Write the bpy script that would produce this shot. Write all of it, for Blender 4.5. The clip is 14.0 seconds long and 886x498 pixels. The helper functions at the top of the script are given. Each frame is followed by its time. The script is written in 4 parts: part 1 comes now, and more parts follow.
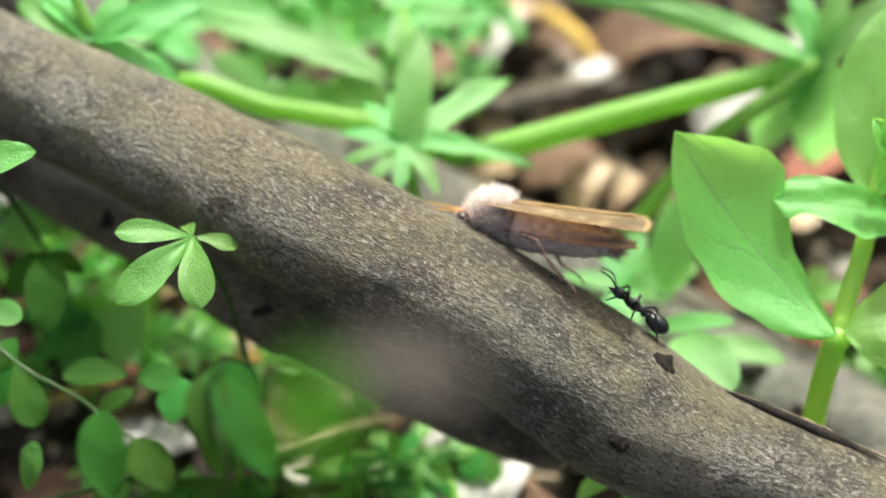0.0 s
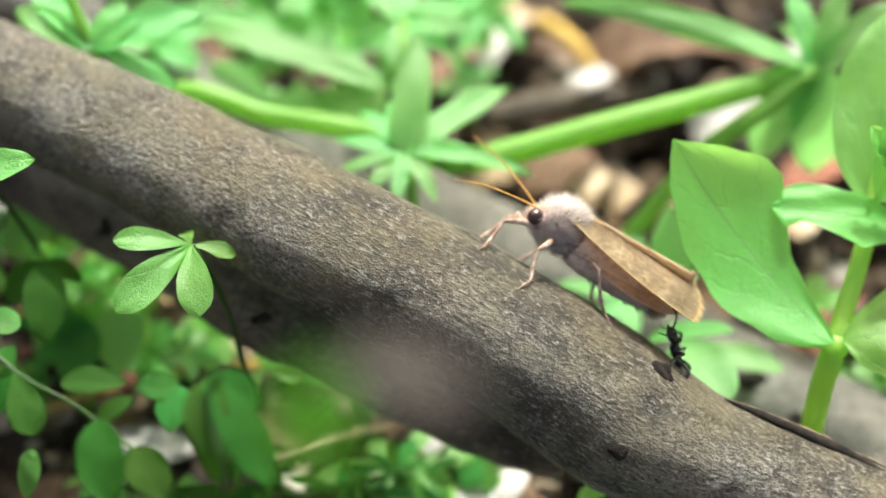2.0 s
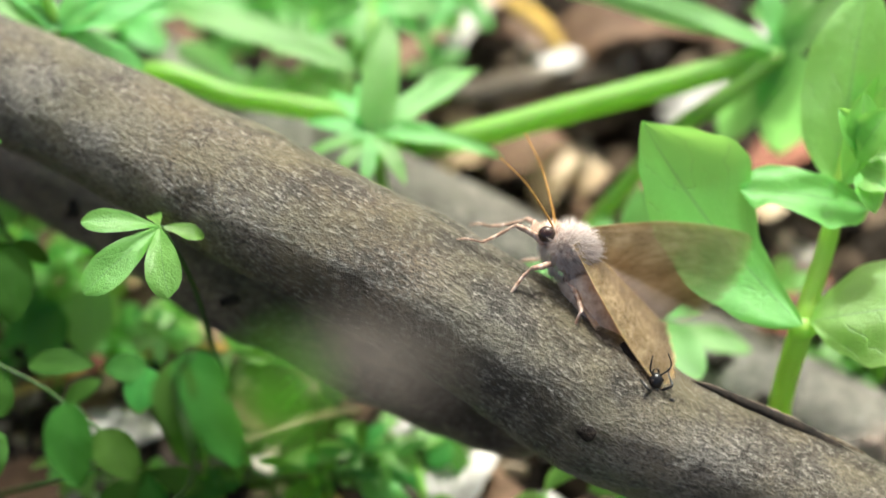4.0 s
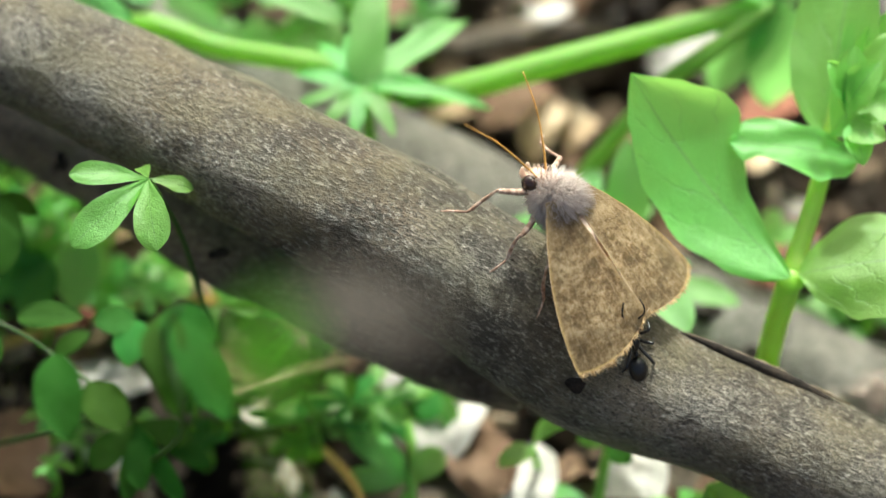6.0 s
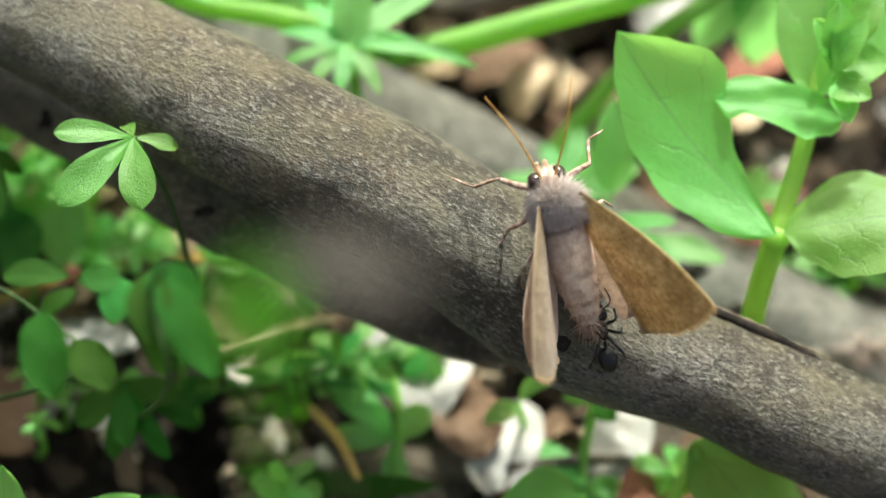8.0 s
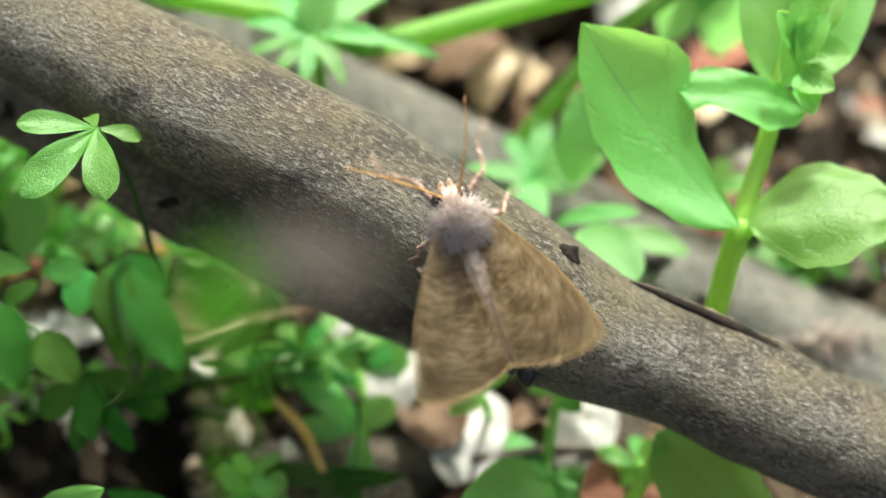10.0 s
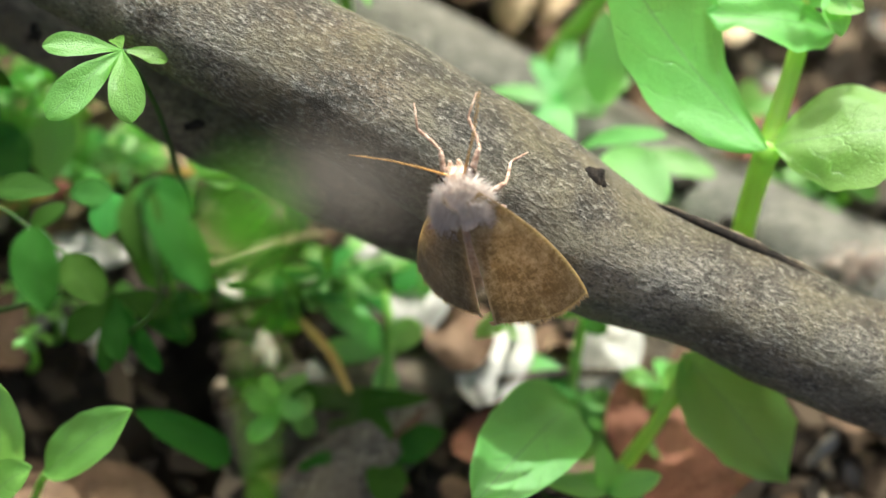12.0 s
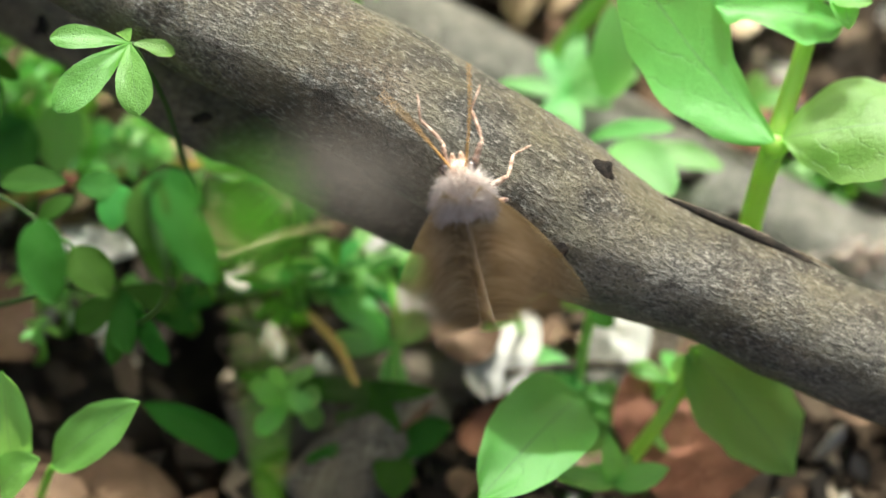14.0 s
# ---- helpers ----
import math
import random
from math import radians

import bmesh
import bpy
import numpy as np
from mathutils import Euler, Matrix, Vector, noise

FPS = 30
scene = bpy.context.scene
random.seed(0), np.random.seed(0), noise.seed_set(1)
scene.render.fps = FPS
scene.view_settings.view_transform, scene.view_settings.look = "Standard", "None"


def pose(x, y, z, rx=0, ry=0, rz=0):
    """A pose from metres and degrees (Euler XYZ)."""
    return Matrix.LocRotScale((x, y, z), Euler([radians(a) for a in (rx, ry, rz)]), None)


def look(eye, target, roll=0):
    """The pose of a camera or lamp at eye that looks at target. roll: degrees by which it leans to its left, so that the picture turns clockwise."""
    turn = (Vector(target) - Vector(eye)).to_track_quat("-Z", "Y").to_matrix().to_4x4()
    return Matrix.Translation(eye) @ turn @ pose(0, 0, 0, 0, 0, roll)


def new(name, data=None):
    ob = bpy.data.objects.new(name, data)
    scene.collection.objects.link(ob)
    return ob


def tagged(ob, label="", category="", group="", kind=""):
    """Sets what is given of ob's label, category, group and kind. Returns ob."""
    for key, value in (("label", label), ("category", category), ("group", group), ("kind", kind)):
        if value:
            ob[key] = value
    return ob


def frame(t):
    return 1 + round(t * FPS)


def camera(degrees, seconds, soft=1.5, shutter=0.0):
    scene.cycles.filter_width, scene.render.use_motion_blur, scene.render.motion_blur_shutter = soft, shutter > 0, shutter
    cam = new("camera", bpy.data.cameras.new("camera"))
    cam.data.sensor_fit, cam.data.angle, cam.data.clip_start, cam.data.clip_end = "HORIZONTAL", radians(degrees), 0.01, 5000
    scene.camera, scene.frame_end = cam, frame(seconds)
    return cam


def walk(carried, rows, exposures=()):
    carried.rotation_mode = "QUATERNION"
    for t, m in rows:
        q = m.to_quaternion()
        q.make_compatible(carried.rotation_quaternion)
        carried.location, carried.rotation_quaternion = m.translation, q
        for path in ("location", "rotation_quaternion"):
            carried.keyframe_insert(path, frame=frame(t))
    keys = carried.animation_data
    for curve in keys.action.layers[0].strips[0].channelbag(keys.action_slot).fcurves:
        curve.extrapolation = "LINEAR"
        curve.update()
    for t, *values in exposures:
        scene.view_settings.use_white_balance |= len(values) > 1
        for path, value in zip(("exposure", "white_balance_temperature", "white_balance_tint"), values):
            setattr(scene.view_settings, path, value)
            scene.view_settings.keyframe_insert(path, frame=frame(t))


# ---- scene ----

# ---------------------------------------------------------------- camera
DIST = 160.2                      # mm from the eye to the branch's plane
STEP = 3204.0                     # one grid step is DIST / STEP mm in that plane (1/20 mm)
BASE = pose(0, -0.118, 0.168, 35, 0, 0)

cam = camera(27.5, 14.0, soft=1.5, shutter=0.9)
cam.data.dof.use_dof = True
cam.data.dof.focus_distance = 0.1534
cam.data.dof.aperture_fstop = 11.5
TURNS = [
    (0.0, 0, 0), (0.5, 3, 12), (1.0, -1, 12), (1.5, 0, 22), (2.0, -3, 14), (2.5, -11, 11), (3.0, -12, 11),
    (3.5, -29, -1), (4.0, -58, -18), (4.2, -64, -34), (6.3, -84, -103), (6.5, -90, -95), (7.0, -98, -109),
    (7.5, -99, -148), (7.7, -99, -170), (9.8, -164, -189), (10.0, -165, -192), (10.5, -164, -217),
    (11.0, -148, -280), (11.5, -136, -312), (12.0, -119, -330), (12.5, -115, -316), (13.0, -96, -322),
    (13.5, -97, -345), (14.0, -106, -343),
]
walk(cam, [(t, BASE @ pose(0, 0, 0, math.degrees(math.atan(b / STEP)), math.degrees(math.atan(a / STEP)), 0))
           for t, a, b in TURNS], [(0.0, 1.05, 6250, -3), (1.0, 1.13, 6250, -3), (1.5, 1.19, 6250, -3), (2.5, 1.05, 6250, -3), (4.0, 1.05, 6250, -3), (6.5, 1.0, 6250, -8), (8.0, 1.0, 6250, -8), (11.0, 1.14, 6250, -5), (14.0, 1.14, 6250, -5)])


def at(x, y, d=0.0):
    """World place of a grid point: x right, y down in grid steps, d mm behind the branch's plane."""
    k = (DIST + d) / STEP / 1000
    return BASE @ Vector(((x - 784) * k, (441 - y) * k, -(DIST + d) / 1000))


def facing(u, v, w):
    """A direction: u right, v up the slope's view, w out of it."""
    return (BASE.to_3x3() @ Vector((u, v, w))).normalized()


def ground_at(x, y, h=0.0):
    """The place over which a grid point lies, h mm above the soil."""
    e, p = BASE.translation, at(x, y)
    return e + (p - e) * ((e.z - h / 1000) / (e.z - p.z))


# ---------------------------------------------------------------- light
world = bpy.data.worlds.new("world")
scene.world = world
world.use_nodes = True
SUN = facing(0.12, 0.94, 0.25)
sky = world.node_tree.nodes.new("ShaderNodeTexSky")
sky.sky_type, sky.sun_disc = "NISHITA", False
sky.air_density, sky.dust_density, sky.ozone_density = 0.45, 9.0, 0.0
sky.sun_elevation = math.asin(SUN.z)
sky.sun_rotation = math.atan2(SUN.x, SUN.y)
world.node_tree.links.new(sky.outputs[0], world.node_tree.nodes["Background"].inputs[0])
world.node_tree.nodes["Background"].inputs[1].default_value = 0.15
sun = new("sun", bpy.data.lights.new("sun", "SUN"))
sun.data.energy, sun.data.angle, sun.data.color = 3.0, radians(0.6), (1.0, 0.97, 0.93)
sun.matrix_world = look(SUN * 3, (0, 0, 0))


# ---------------------------------------------------------------- materials
def material(name, rough=0.6, spec=0.4):
    m = bpy.data.materials.new(name)
    m.use_nodes = True
    n = m.node_tree.nodes
    b = n["Principled BSDF"]
    b.inputs["Roughness"].default_value = rough
    b.inputs["Specular IOR Level"].default_value = spec
    return m, m.node_tree, b


def node(tree, kind, **inputs):
    n = tree.nodes.new(kind)
    for key, value in inputs.items():
        n.inputs[key].default_value = value
    return n


def noise_of(tree, vec, scale, detail=4.0, rough=0.6, stretch=(1, 1, 1)):
    mp = node(tree, "ShaderNodeMapping", Scale=stretch)
    tree.links.new(vec, mp.inputs["Vector"])
    n = node(tree, "ShaderNodeTexNoise", Scale=scale, Detail=detail, Roughness=rough)
    tree.links.new(mp.outputs[0], n.inputs["Vector"])
    return n.outputs["Fac"]


def ramp_of(tree, fac, stops):
    r = tree.nodes.new("ShaderNodeValToRGB")
    e = r.color_ramp.elements
    while len(e) < len(stops):
        e.new(0.5)
    for el, (p, c) in zip(e, stops):
        el.position = p
        el.color = (*c, 1) if len(c) == 3 else c
    tree.links.new(fac, r.inputs[0])
    return r.outputs["Color"]


def grey(v):
    return (v, v, v)


def mix_of(tree, fac, a, b, mode="MIX"):
    m = tree.nodes.new("ShaderNodeMix")
    m.data_type, m.blend_type = "RGBA", mode
    for sock, val in ((m.inputs[0], fac), (m.inputs[6], a), (m.inputs[7], b)):
        if hasattr(val, "node"):
            tree.links.new(val, sock)
        elif isinstance(val, (int, float)):
            sock.default_value = val
        else:
            sock.default_value = (*val, 1)
    return m.outputs[2]


def bump_of(tree, height, dist, bsdf, strength=1.0):
    b = node(tree, "ShaderNodeBump", Strength=strength, Distance=dist)
    tree.links.new(height, b.inputs["Height"])
    tree.links.new(b.outputs[0], bsdf.inputs["Normal"])
    return b.outputs[0]


def coords(tree, name=""):
    if name:
        a = tree.nodes.new("ShaderNodeAttribute")
        a.attribute_name = name
        return a.outputs["Vector"]
    return tree.nodes.new("ShaderNodeTexCoord").outputs["Object"]


def bark(name, light, mid, dark, moss=0.3, fleck=0.5):
    """Weathered bark: grey and brown grounds, dark mottles, pits, pale flecks and short fibres along the wood."""
    m, t, b = material(name, 0.42, 0.5)
    v = coords(t, "grain")
    zone = noise_of(t, v, 75, 3, 0.5, (1, 1, 0.7))
    mottle = noise_of(t, v, 420, 6, 0.7, (1, 1, 0.8))
    where = noise_of(t, v, 90, 3, 0.55, (1, 1, 0.5))
    pit = noise_of(t, v, 3000, 4, 0.7, (1, 1, 0.8))
    fibre = noise_of(t, v, 5200, 3, 0.65, (1, 1, 0.3))
    flake = noise_of(t, v, 2700, 5, 0.7, (1, 1, 0.55))
    col = mix_of(t, ramp_of(t, zone, [(0.36, grey(0.0)), (0.6, grey(1.0))]), mid, light)
    col = mix_of(t, ramp_of(t, fibre, [(0.3, grey(0.45)), (0.6, grey(0.0))]), col, dark)
    stain = mix_of(t, 0.42, mottle, where)
    col = mix_of(t, ramp_of(t, stain, [(0.43, grey(0.85)), (0.49, grey(0.45)), (0.57, grey(0.0))]), col, dark)
    col = mix_of(t, ramp_of(t, pit, [(0.4, grey(0.88)), (0.49, grey(0.0))]), col, dark)
    pale = tuple(min(1, c * 1.4 + k) for c, k in zip(light, (0.04, 0.04, 0.035)))
    col = mix_of(t, ramp_of(t, flake, [(0.53, grey(0.0)), (0.66, grey(fleck))]), col, pale)
    algae = ramp_of(t, noise_of(t, v, 210, 4, 0.6, (1, 1, 0.8)), [(0.42, grey(0.0)), (0.64, grey(moss))])
    col = mix_of(t, algae, col, (0.125, 0.104, 0.054))
    t.links.new(col, b.inputs["Base Color"])
    t.links.new(ramp_of(t, flake, [(0.4, grey(0.6)), (0.64, grey(0.3))]), b.inputs["Roughness"])
    h = mix_of(t, 0.4, mix_of(t, 0.5, mix_of(t, 0.5, pit, fibre), flake), mottle)
    bump_of(t, h, 0.0016, b, 1.0)
    return m


def leafy(name, green, back, through_light, rough=0.42, veins=1.0, gloss=0.7):
    """Leaf tissue: gloss above, light that shines through, veins from the midrib."""
    m, t, b = material(name, rough, gloss)
    uv = t.nodes.new("ShaderNodeUVMap").outputs[0]
    sep = t.nodes.new("ShaderNodeSeparateXYZ")
    t.links.new(uv, sep.inputs[0])
    info = t.nodes.new("ShaderNodeObjectInfo")

    def math_of(op, a, c=0.0):
        n = t.nodes.new("ShaderNodeMath")
        n.operation = op
        for sock, val in zip(n.inputs, (a, c)):
            if hasattr(val, "node"):
                t.links.new(val, sock)
            else:
                sock.default_value = val
        return n.outputs[0]
    off = math_of("ABSOLUTE", math_of("SUBTRACT", sep.outputs[0], 0.5))
    rib = math_of("LESS_THAN", off, 0.012)
    slant = math_of("SUBTRACT", math_of("MULTIPLY", sep.outputs[1], 4.0), math_of("MULTIPLY", off, 3.2))
    wob = math_of("MULTIPLY", noise_of(t, uv, 5.0, 2), 1.1)
    saw = math_of("PINGPONG", math_of("ADD", slant, wob), 0.5)
    side = ramp_of(t, saw, [(0.0, grey(1.0)), (0.035, grey(0.0))])
    vein = math_of("MULTIPLY", math_of("MAXIMUM", rib, math_of("MULTIPLY", side, 0.6)), veins)
    obj = coords(t)
    blotch = noise_of(t, obj, 300, 3)
    grain = noise_of(t, obj, 6000, 2)
    c0 = mix_of(t, blotch, tuple(c * 0.8 for c in green), tuple(min(1, c * 1.2) for c in green))
    hs = node(t, "ShaderNodeHueSaturation")
    t.links.new(c0, hs.inputs["Color"])
    t.links.new(math_of("ADD", math_of("MULTIPLY", info.outputs["Random"], 0.05), 0.475), hs.inputs["Hue"])
    t.links.new(math_of("ADD", math_of("MULTIPLY", info.outputs["Random"], 0.4), 0.8), hs.inputs["Value"])
    col = mix_of(t, math_of("MULTIPLY", vein, 0.5), hs.outputs[0], back)
    t.links.new(col, b.inputs["Base Color"])
    h = math_of("SUBTRACT", math_of("MULTIPLY", grain, 0.5), math_of("MULTIPLY", vein, 0.6))
    h = math_of("ADD", h, math_of("MULTIPLY", noise_of(t, obj, 700, 2), 0.7))
    nrm = bump_of(t, h, 0.00022, b, 0.7)
    tr = t.nodes.new("ShaderNodeBsdfTranslucent")
    tr.inputs[0].default_value = (*through_light, 1)
    t.links.new(mix_of(t, math_of("MULTIPLY", vein, 0.8), through_light, tuple(c * 0.55 for c in through_light)), tr.inputs[0])
    t.links.new(nrm, tr.inputs["Normal"])
    add = t.nodes.new("ShaderNodeMixShader")
    add.inputs[0].default_value = 0.5
    out = t.nodes["Material Output"]
    t.links.new(b.outputs[0], add.inputs[1])
    t.links.new(tr.outputs[0], add.inputs[2])
    t.links.new(add.outputs[0], out.inputs["Surface"])
    return m


BARK = bark("grey_bark", (0.252, 0.226, 0.192), (0.185, 0.135, 0.085), (0.021, 0.016, 0.009), 0.6, 0.75)
BARK_DARK = bark("brown_bark", (0.27, 0.205, 0.15), (0.15, 0.108, 0.072), (0.035, 0.025, 0.018))
BARK_PALE = bark("pale_bark", (0.38, 0.35, 0.31), (0.24, 0.215, 0.18), (0.08, 0.07, 0.055), 0.15)
LEAF = leafy("chickweed_leaf", (0.152, 0.362, 0.072), (0.31, 0.55, 0.19), (0.5, 0.92, 0.18), 0.38, 1.0, 0.6)
# two darker copies of the green leaf, with shade put into the colour
LEAF_SHADED = leafy("leaf_painted_shade", (0.036, 0.11, 0.014), (0.07, 0.16, 0.035), (0.09, 0.25, 0.022), 0.7, 1.0, 0.12)
LEAF_HALF_SHADED = leafy("leaf_painted_half_shade", (0.05, 0.16, 0.028), (0.1, 0.22, 0.06), (0.16, 0.37, 0.035), 0.65, 1.0, 0.15)
LEAF_PALE = leafy("cleavers_leaf", (0.16, 0.39, 0.1), (0.3, 0.54, 0.2), (0.38, 0.8, 0.2), 0.45, 0.4)


def stalky(name, a, bcol, shine):
    m, t, b = material(name, 0.4, 0.45)
    v = coords(t, "grain")
    c = ramp_of(t, noise_of(t, v, 900, 4, 0.6, (1, 1, 0.08)), [(0.3, a), (0.7, bcol)])
    t.links.new(c, b.inputs["Base Color"])
    b.inputs["Subsurface Weight"].default_value = 0.35
    b.inputs["Subsurface Radius"].default_value = (0.5, 1.0, 0.2)
    b.inputs["Subsurface Scale"].default_value = 0.0008
    bump_of(t, noise_of(t, v, 2500, 3, 0.6, (1, 1, 0.1)), 0.0002, b, 0.5)
    tr = t.nodes.new("ShaderNodeBsdfTranslucent")
    tr.inputs[0].default_value = (*shine, 1)
    add = t.nodes.new("ShaderNodeMixShader")
    add.inputs[0].default_value = 0.5
    t.links.new(b.outputs[0], add.inputs[1])
    t.links.new(tr.outputs[0], add.inputs[2])
    t.links.new(add.outputs[0], t.nodes["Material Output"].inputs["Surface"])
    return m


STEM = stalky("green_stem", (0.17, 0.36, 0.06), (0.3, 0.5, 0.13), (0.42, 0.68, 0.12))
# darker copy of the green stem, its shade painted into the colour
STEM_SHADED = stalky("stem_painted_shade", (0.05, 0.11, 0.03), (0.1, 0.16, 0.05), (0.08, 0.16, 0.03))
STEM_PALE = stalky("pale_stem", (0.33, 0.54, 0.09), (0.48, 0.68, 0.18), (0.62, 0.85, 0.16))


def mottled(name, a, bcol, c, scale=400.0, rough=0.75, depth=0.0006, spec=0.25):
    m, t, b = material(name, rough, spec)
    v = coords(t)
    n = noise_of(t, v, scale, 6, 0.65)
    t.links.new(ramp_of(t, n, [(0.3, a), (0.5, bcol), (0.7, c)]), b.inputs["Base Color"])
    bump_of(t, noise_of(t, v, scale * 4, 4, 0.7), depth, b, 0.9)
    return m


SOIL = mottled("soil", (0.014, 0.01, 0.007), (0.06, 0.043, 0.03), (0.2, 0.15, 0.1), 120, 0.95, 0.002)


# ---------------------------------------------------------------- builders
def spline(points, n):
    """Catmull-Rom through tuples of equal length, n steps a span."""
    p = [np.array(q, float) for q in points]
    p = [2 * p[0] - p[1]] + p + [2 * p[-1] - p[-2]]
    out = []
    for i in range(1, len(p) - 2):
        a, b, c, d = p[i - 1:i + 3]
        for j in range(n):
            s = j / n
            out.append(0.5 * (2 * b + (c - a) * s + (2 * a - 5 * b + 4 * c - d) * s * s + (3 * b - a - 3 * c + d) * s ** 3))
    out.append(p[-2])
    return out


def link_mesh(name, verts, faces, mat, parent=None, label="", smooth=True):
    me = bpy.data.meshes.new(name)
    me.from_pydata([tuple(v) for v in verts], [], faces)
    if smooth:
        me.polygons.foreach_set("use_smooth", [True] * len(me.polygons))
    if mat:
        me.materials.append(mat)
    ob = new(name, me)
    if parent:
        ob.parent = parent
    if label:
        tagged(ob, label)
    return ob


def thing(name, label, category, place=(0, 0, 0), group="", kind=""):
    ob = new(name)
    ob.empty_display_size = 0.005
    ob.location = place
    return tagged(ob, label, category, group, kind)


def tube(name, path, mat, parent=None, label="", n=6, around=10, rough=0.0, rough_scale=150.0, origin=(0, 0, 0), flat=1.0, lumps=()):
    """A tapered tube along rows of (place, radius in mm), closed at both ends."""
    rows = spline([(*p, r) for p, r in path], n)
    verts, faces, grain = [], [], []
    ctr = [Vector(r[:3]) for r in rows]
    side, run = None, 0.0
    org = Vector(origin)
    for i, r in enumerate(rows):
        tan = (ctr[min(i + 1, len(ctr) - 1)] - ctr[max(i - 1, 0)]).normalized()
        if side is None:
            side = tan.orthogonal().normalized()
        side = (side - tan * side.dot(tan)).normalized()
        up = tan.cross(side)
        run += (ctr[i] - ctr[i - 1]).length if i else 0
        for j in range(around):
            a = 2 * math.pi * j / around
            dirn = side * math.cos(a) + up * math.sin(a) * flat
            rad = max(r[3], 0.01) / 1000
            p = ctr[i] + dirn * rad
            if rough:
                p += dirn * rad * rough * (noise.fractal(p * rough_scale, 1.0, 2.0, 4) + 0.4 * noise.noise(p * rough_scale * 6))
            for q, size, high in lumps:
                f = math.exp(-((p - q).length / size) ** 2)
                p += dirn * high * f
            verts.append(p - org)
            grain += [math.cos(a) * rad, math.sin(a) * rad, run]
    m = len(rows)
    for i in range(m - 1):
        for j in range(around):
            k = (j + 1) % around
            faces.append((i * around + j, i * around + k, (i + 1) * around + k, (i + 1) * around + j))
    faces.append(tuple(reversed(range(around))))
    faces.append(tuple((m - 1) * around + j for j in range(around)))
    ob = link_mesh(name, verts, faces, mat, parent, label)
    ob.data.attributes.new("grain", "FLOAT_VECTOR", "POINT").data.foreach_set("vector", grain)
    return ob


SHAPES = {
    "ovate": lambda s: s ** 0.6 * (1 - s) ** 0.7,
    "heart": lambda s: s ** 0.3 * (1 - s) ** 0.6,
    "spoon": lambda s: 0.05 + s ** 1.25 * (1 - s) ** 0.6 * 2.2,
    "lance": lambda s: s ** 0.55 * (1 - s) ** 0.55,
    "strap": lambda s: min(1, s * 6 + 0.3) * (1 - s ** 5),
    "cornered": lambda s: min(s / 0.64, (1 - s) / 0.36) ** 0.85,
    "round": lambda s: (s * (1 - s)) ** 0.5,
}


def profile(*knots):
    """A half-leaf's outline through (place along the midrib, width): round at the base, straight towards the tip."""
    def f(s):
        for (a, u), (b, v) in zip(knots, knots[1:]):
            if s <= b:
                k = (s - a) / (b - a)
                k = k ** 0.6 if a == 0 else k if b == 1 else k * k * (3 - 2 * k) * 0.5 + 0.5 * k
                return u + (v - u) * k
        return knots[-1][1]
    return f


# the chickweed's leaves: full at the base, drawn in to a corner, curled with a notch
SHAPES["full"] = profile((0, 0), (0.16, 0.72), (0.38, 1.0), (0.62, 0.88), (0.84, 0.54), (0.94, 0.24), (1, 0))
SHAPES["shouldered"] = profile((0, 0), (0.14, 0.18), (0.32, 0.36), (0.5, 0.72), (0.62, 1.0), (0.7, 1.0), (0.84, 0.62), (1, 0))
SHAPES["wide_base"] = profile((0, 0), (0.12, 0.55), (0.35, 0.95), (0.55, 1.0), (0.8, 0.7), (1, 0))
SHAPES["notched"] = profile((0, 0), (0.12, 0.7), (0.34, 1.0), (0.56, 0.74), (0.78, 0.4), (0.9, 0.62), (1, 0))
SHAPES["crest"] = profile((0, 0), (0.12, 0.6), (0.4, 0.8), (0.74, 1.0), (0.9, 0.8), (1, 0))
SHAPES["lobe"] = profile((0, 0), (0.2, 0.8), (0.5, 1.0), (0.75, 0.9), (1, 0))


def leaf(base, tip, wide, mat, parent=None, shape="ovate", face=(0, 0.3, 1), bend=0.12, cup=0.15, wave=0.04, nv=16, nu=8,
         name="leaf", label="", seed=0, twist=0.0, droop=0.0, other="", ratio=1.0):
    """One leaf from base to tip, wide mm across; face: the way its upper side looks; bend: arch over its length;
    cup: how far the halves rise from the midrib; other: a shape of its own for one half, ratio times as wide."""
    base, tip = Vector(base), Vector(tip)
    axis = tip - base
    ln = axis.length
    axis.normalize()
    nor = facing(*face)
    side = axis.cross(nor).normalized()
    nor = side.cross(axis)
    f = SHAPES[shape]
    top = max(f(i / 60) for i in range(1, 60))
    f2 = SHAPES[other or shape]
    top2 = max(f2(i / 60) for i in range(1, 60))
    verts, faces, uvs = [], [], []
    for i in range(nv + 1):
        s = i / nv
        sc = min(max(s, 0.002), 0.998)
        widths = (wide / 2000 * f(sc) / top, ratio * wide / 2000 * f2(sc) / top2)
        tw = Matrix.Rotation(twist * (s - 0.5), 3, axis)
        for j in range(nu + 1):
            u = 2 * j / nu - 1
            w = widths[u > 0]
            wv = wave * ln * noise.noise(Vector((s * 3.2 + seed * 7.3, u * 1.6, seed * 1.7)))
            h = cup * w * abs(u) ** 1.4 + bend * ln * 4 * s * (1 - s) - droop * ln * s * s + wv * (0.3 + abs(u))
            edge = 1 + 0.05 * noise.noise(Vector((s * 9, seed * 3.1, u)))
            verts.append(base + axis * ln * s + tw @ (side * (w * u * edge) + nor * h) - base)
            uvs.append((0.5 + 0.5 * u, s))
    for i in range(nv):
        for j in range(nu):
            a = i * (nu + 1) + j
            faces.append((a, a + 1, a + nu + 2, a + nu + 1))
    ob = link_mesh(name, verts, faces, mat, parent, label)
    ob.location = base - (parent.location if parent else Vector((0, 0, 0)))
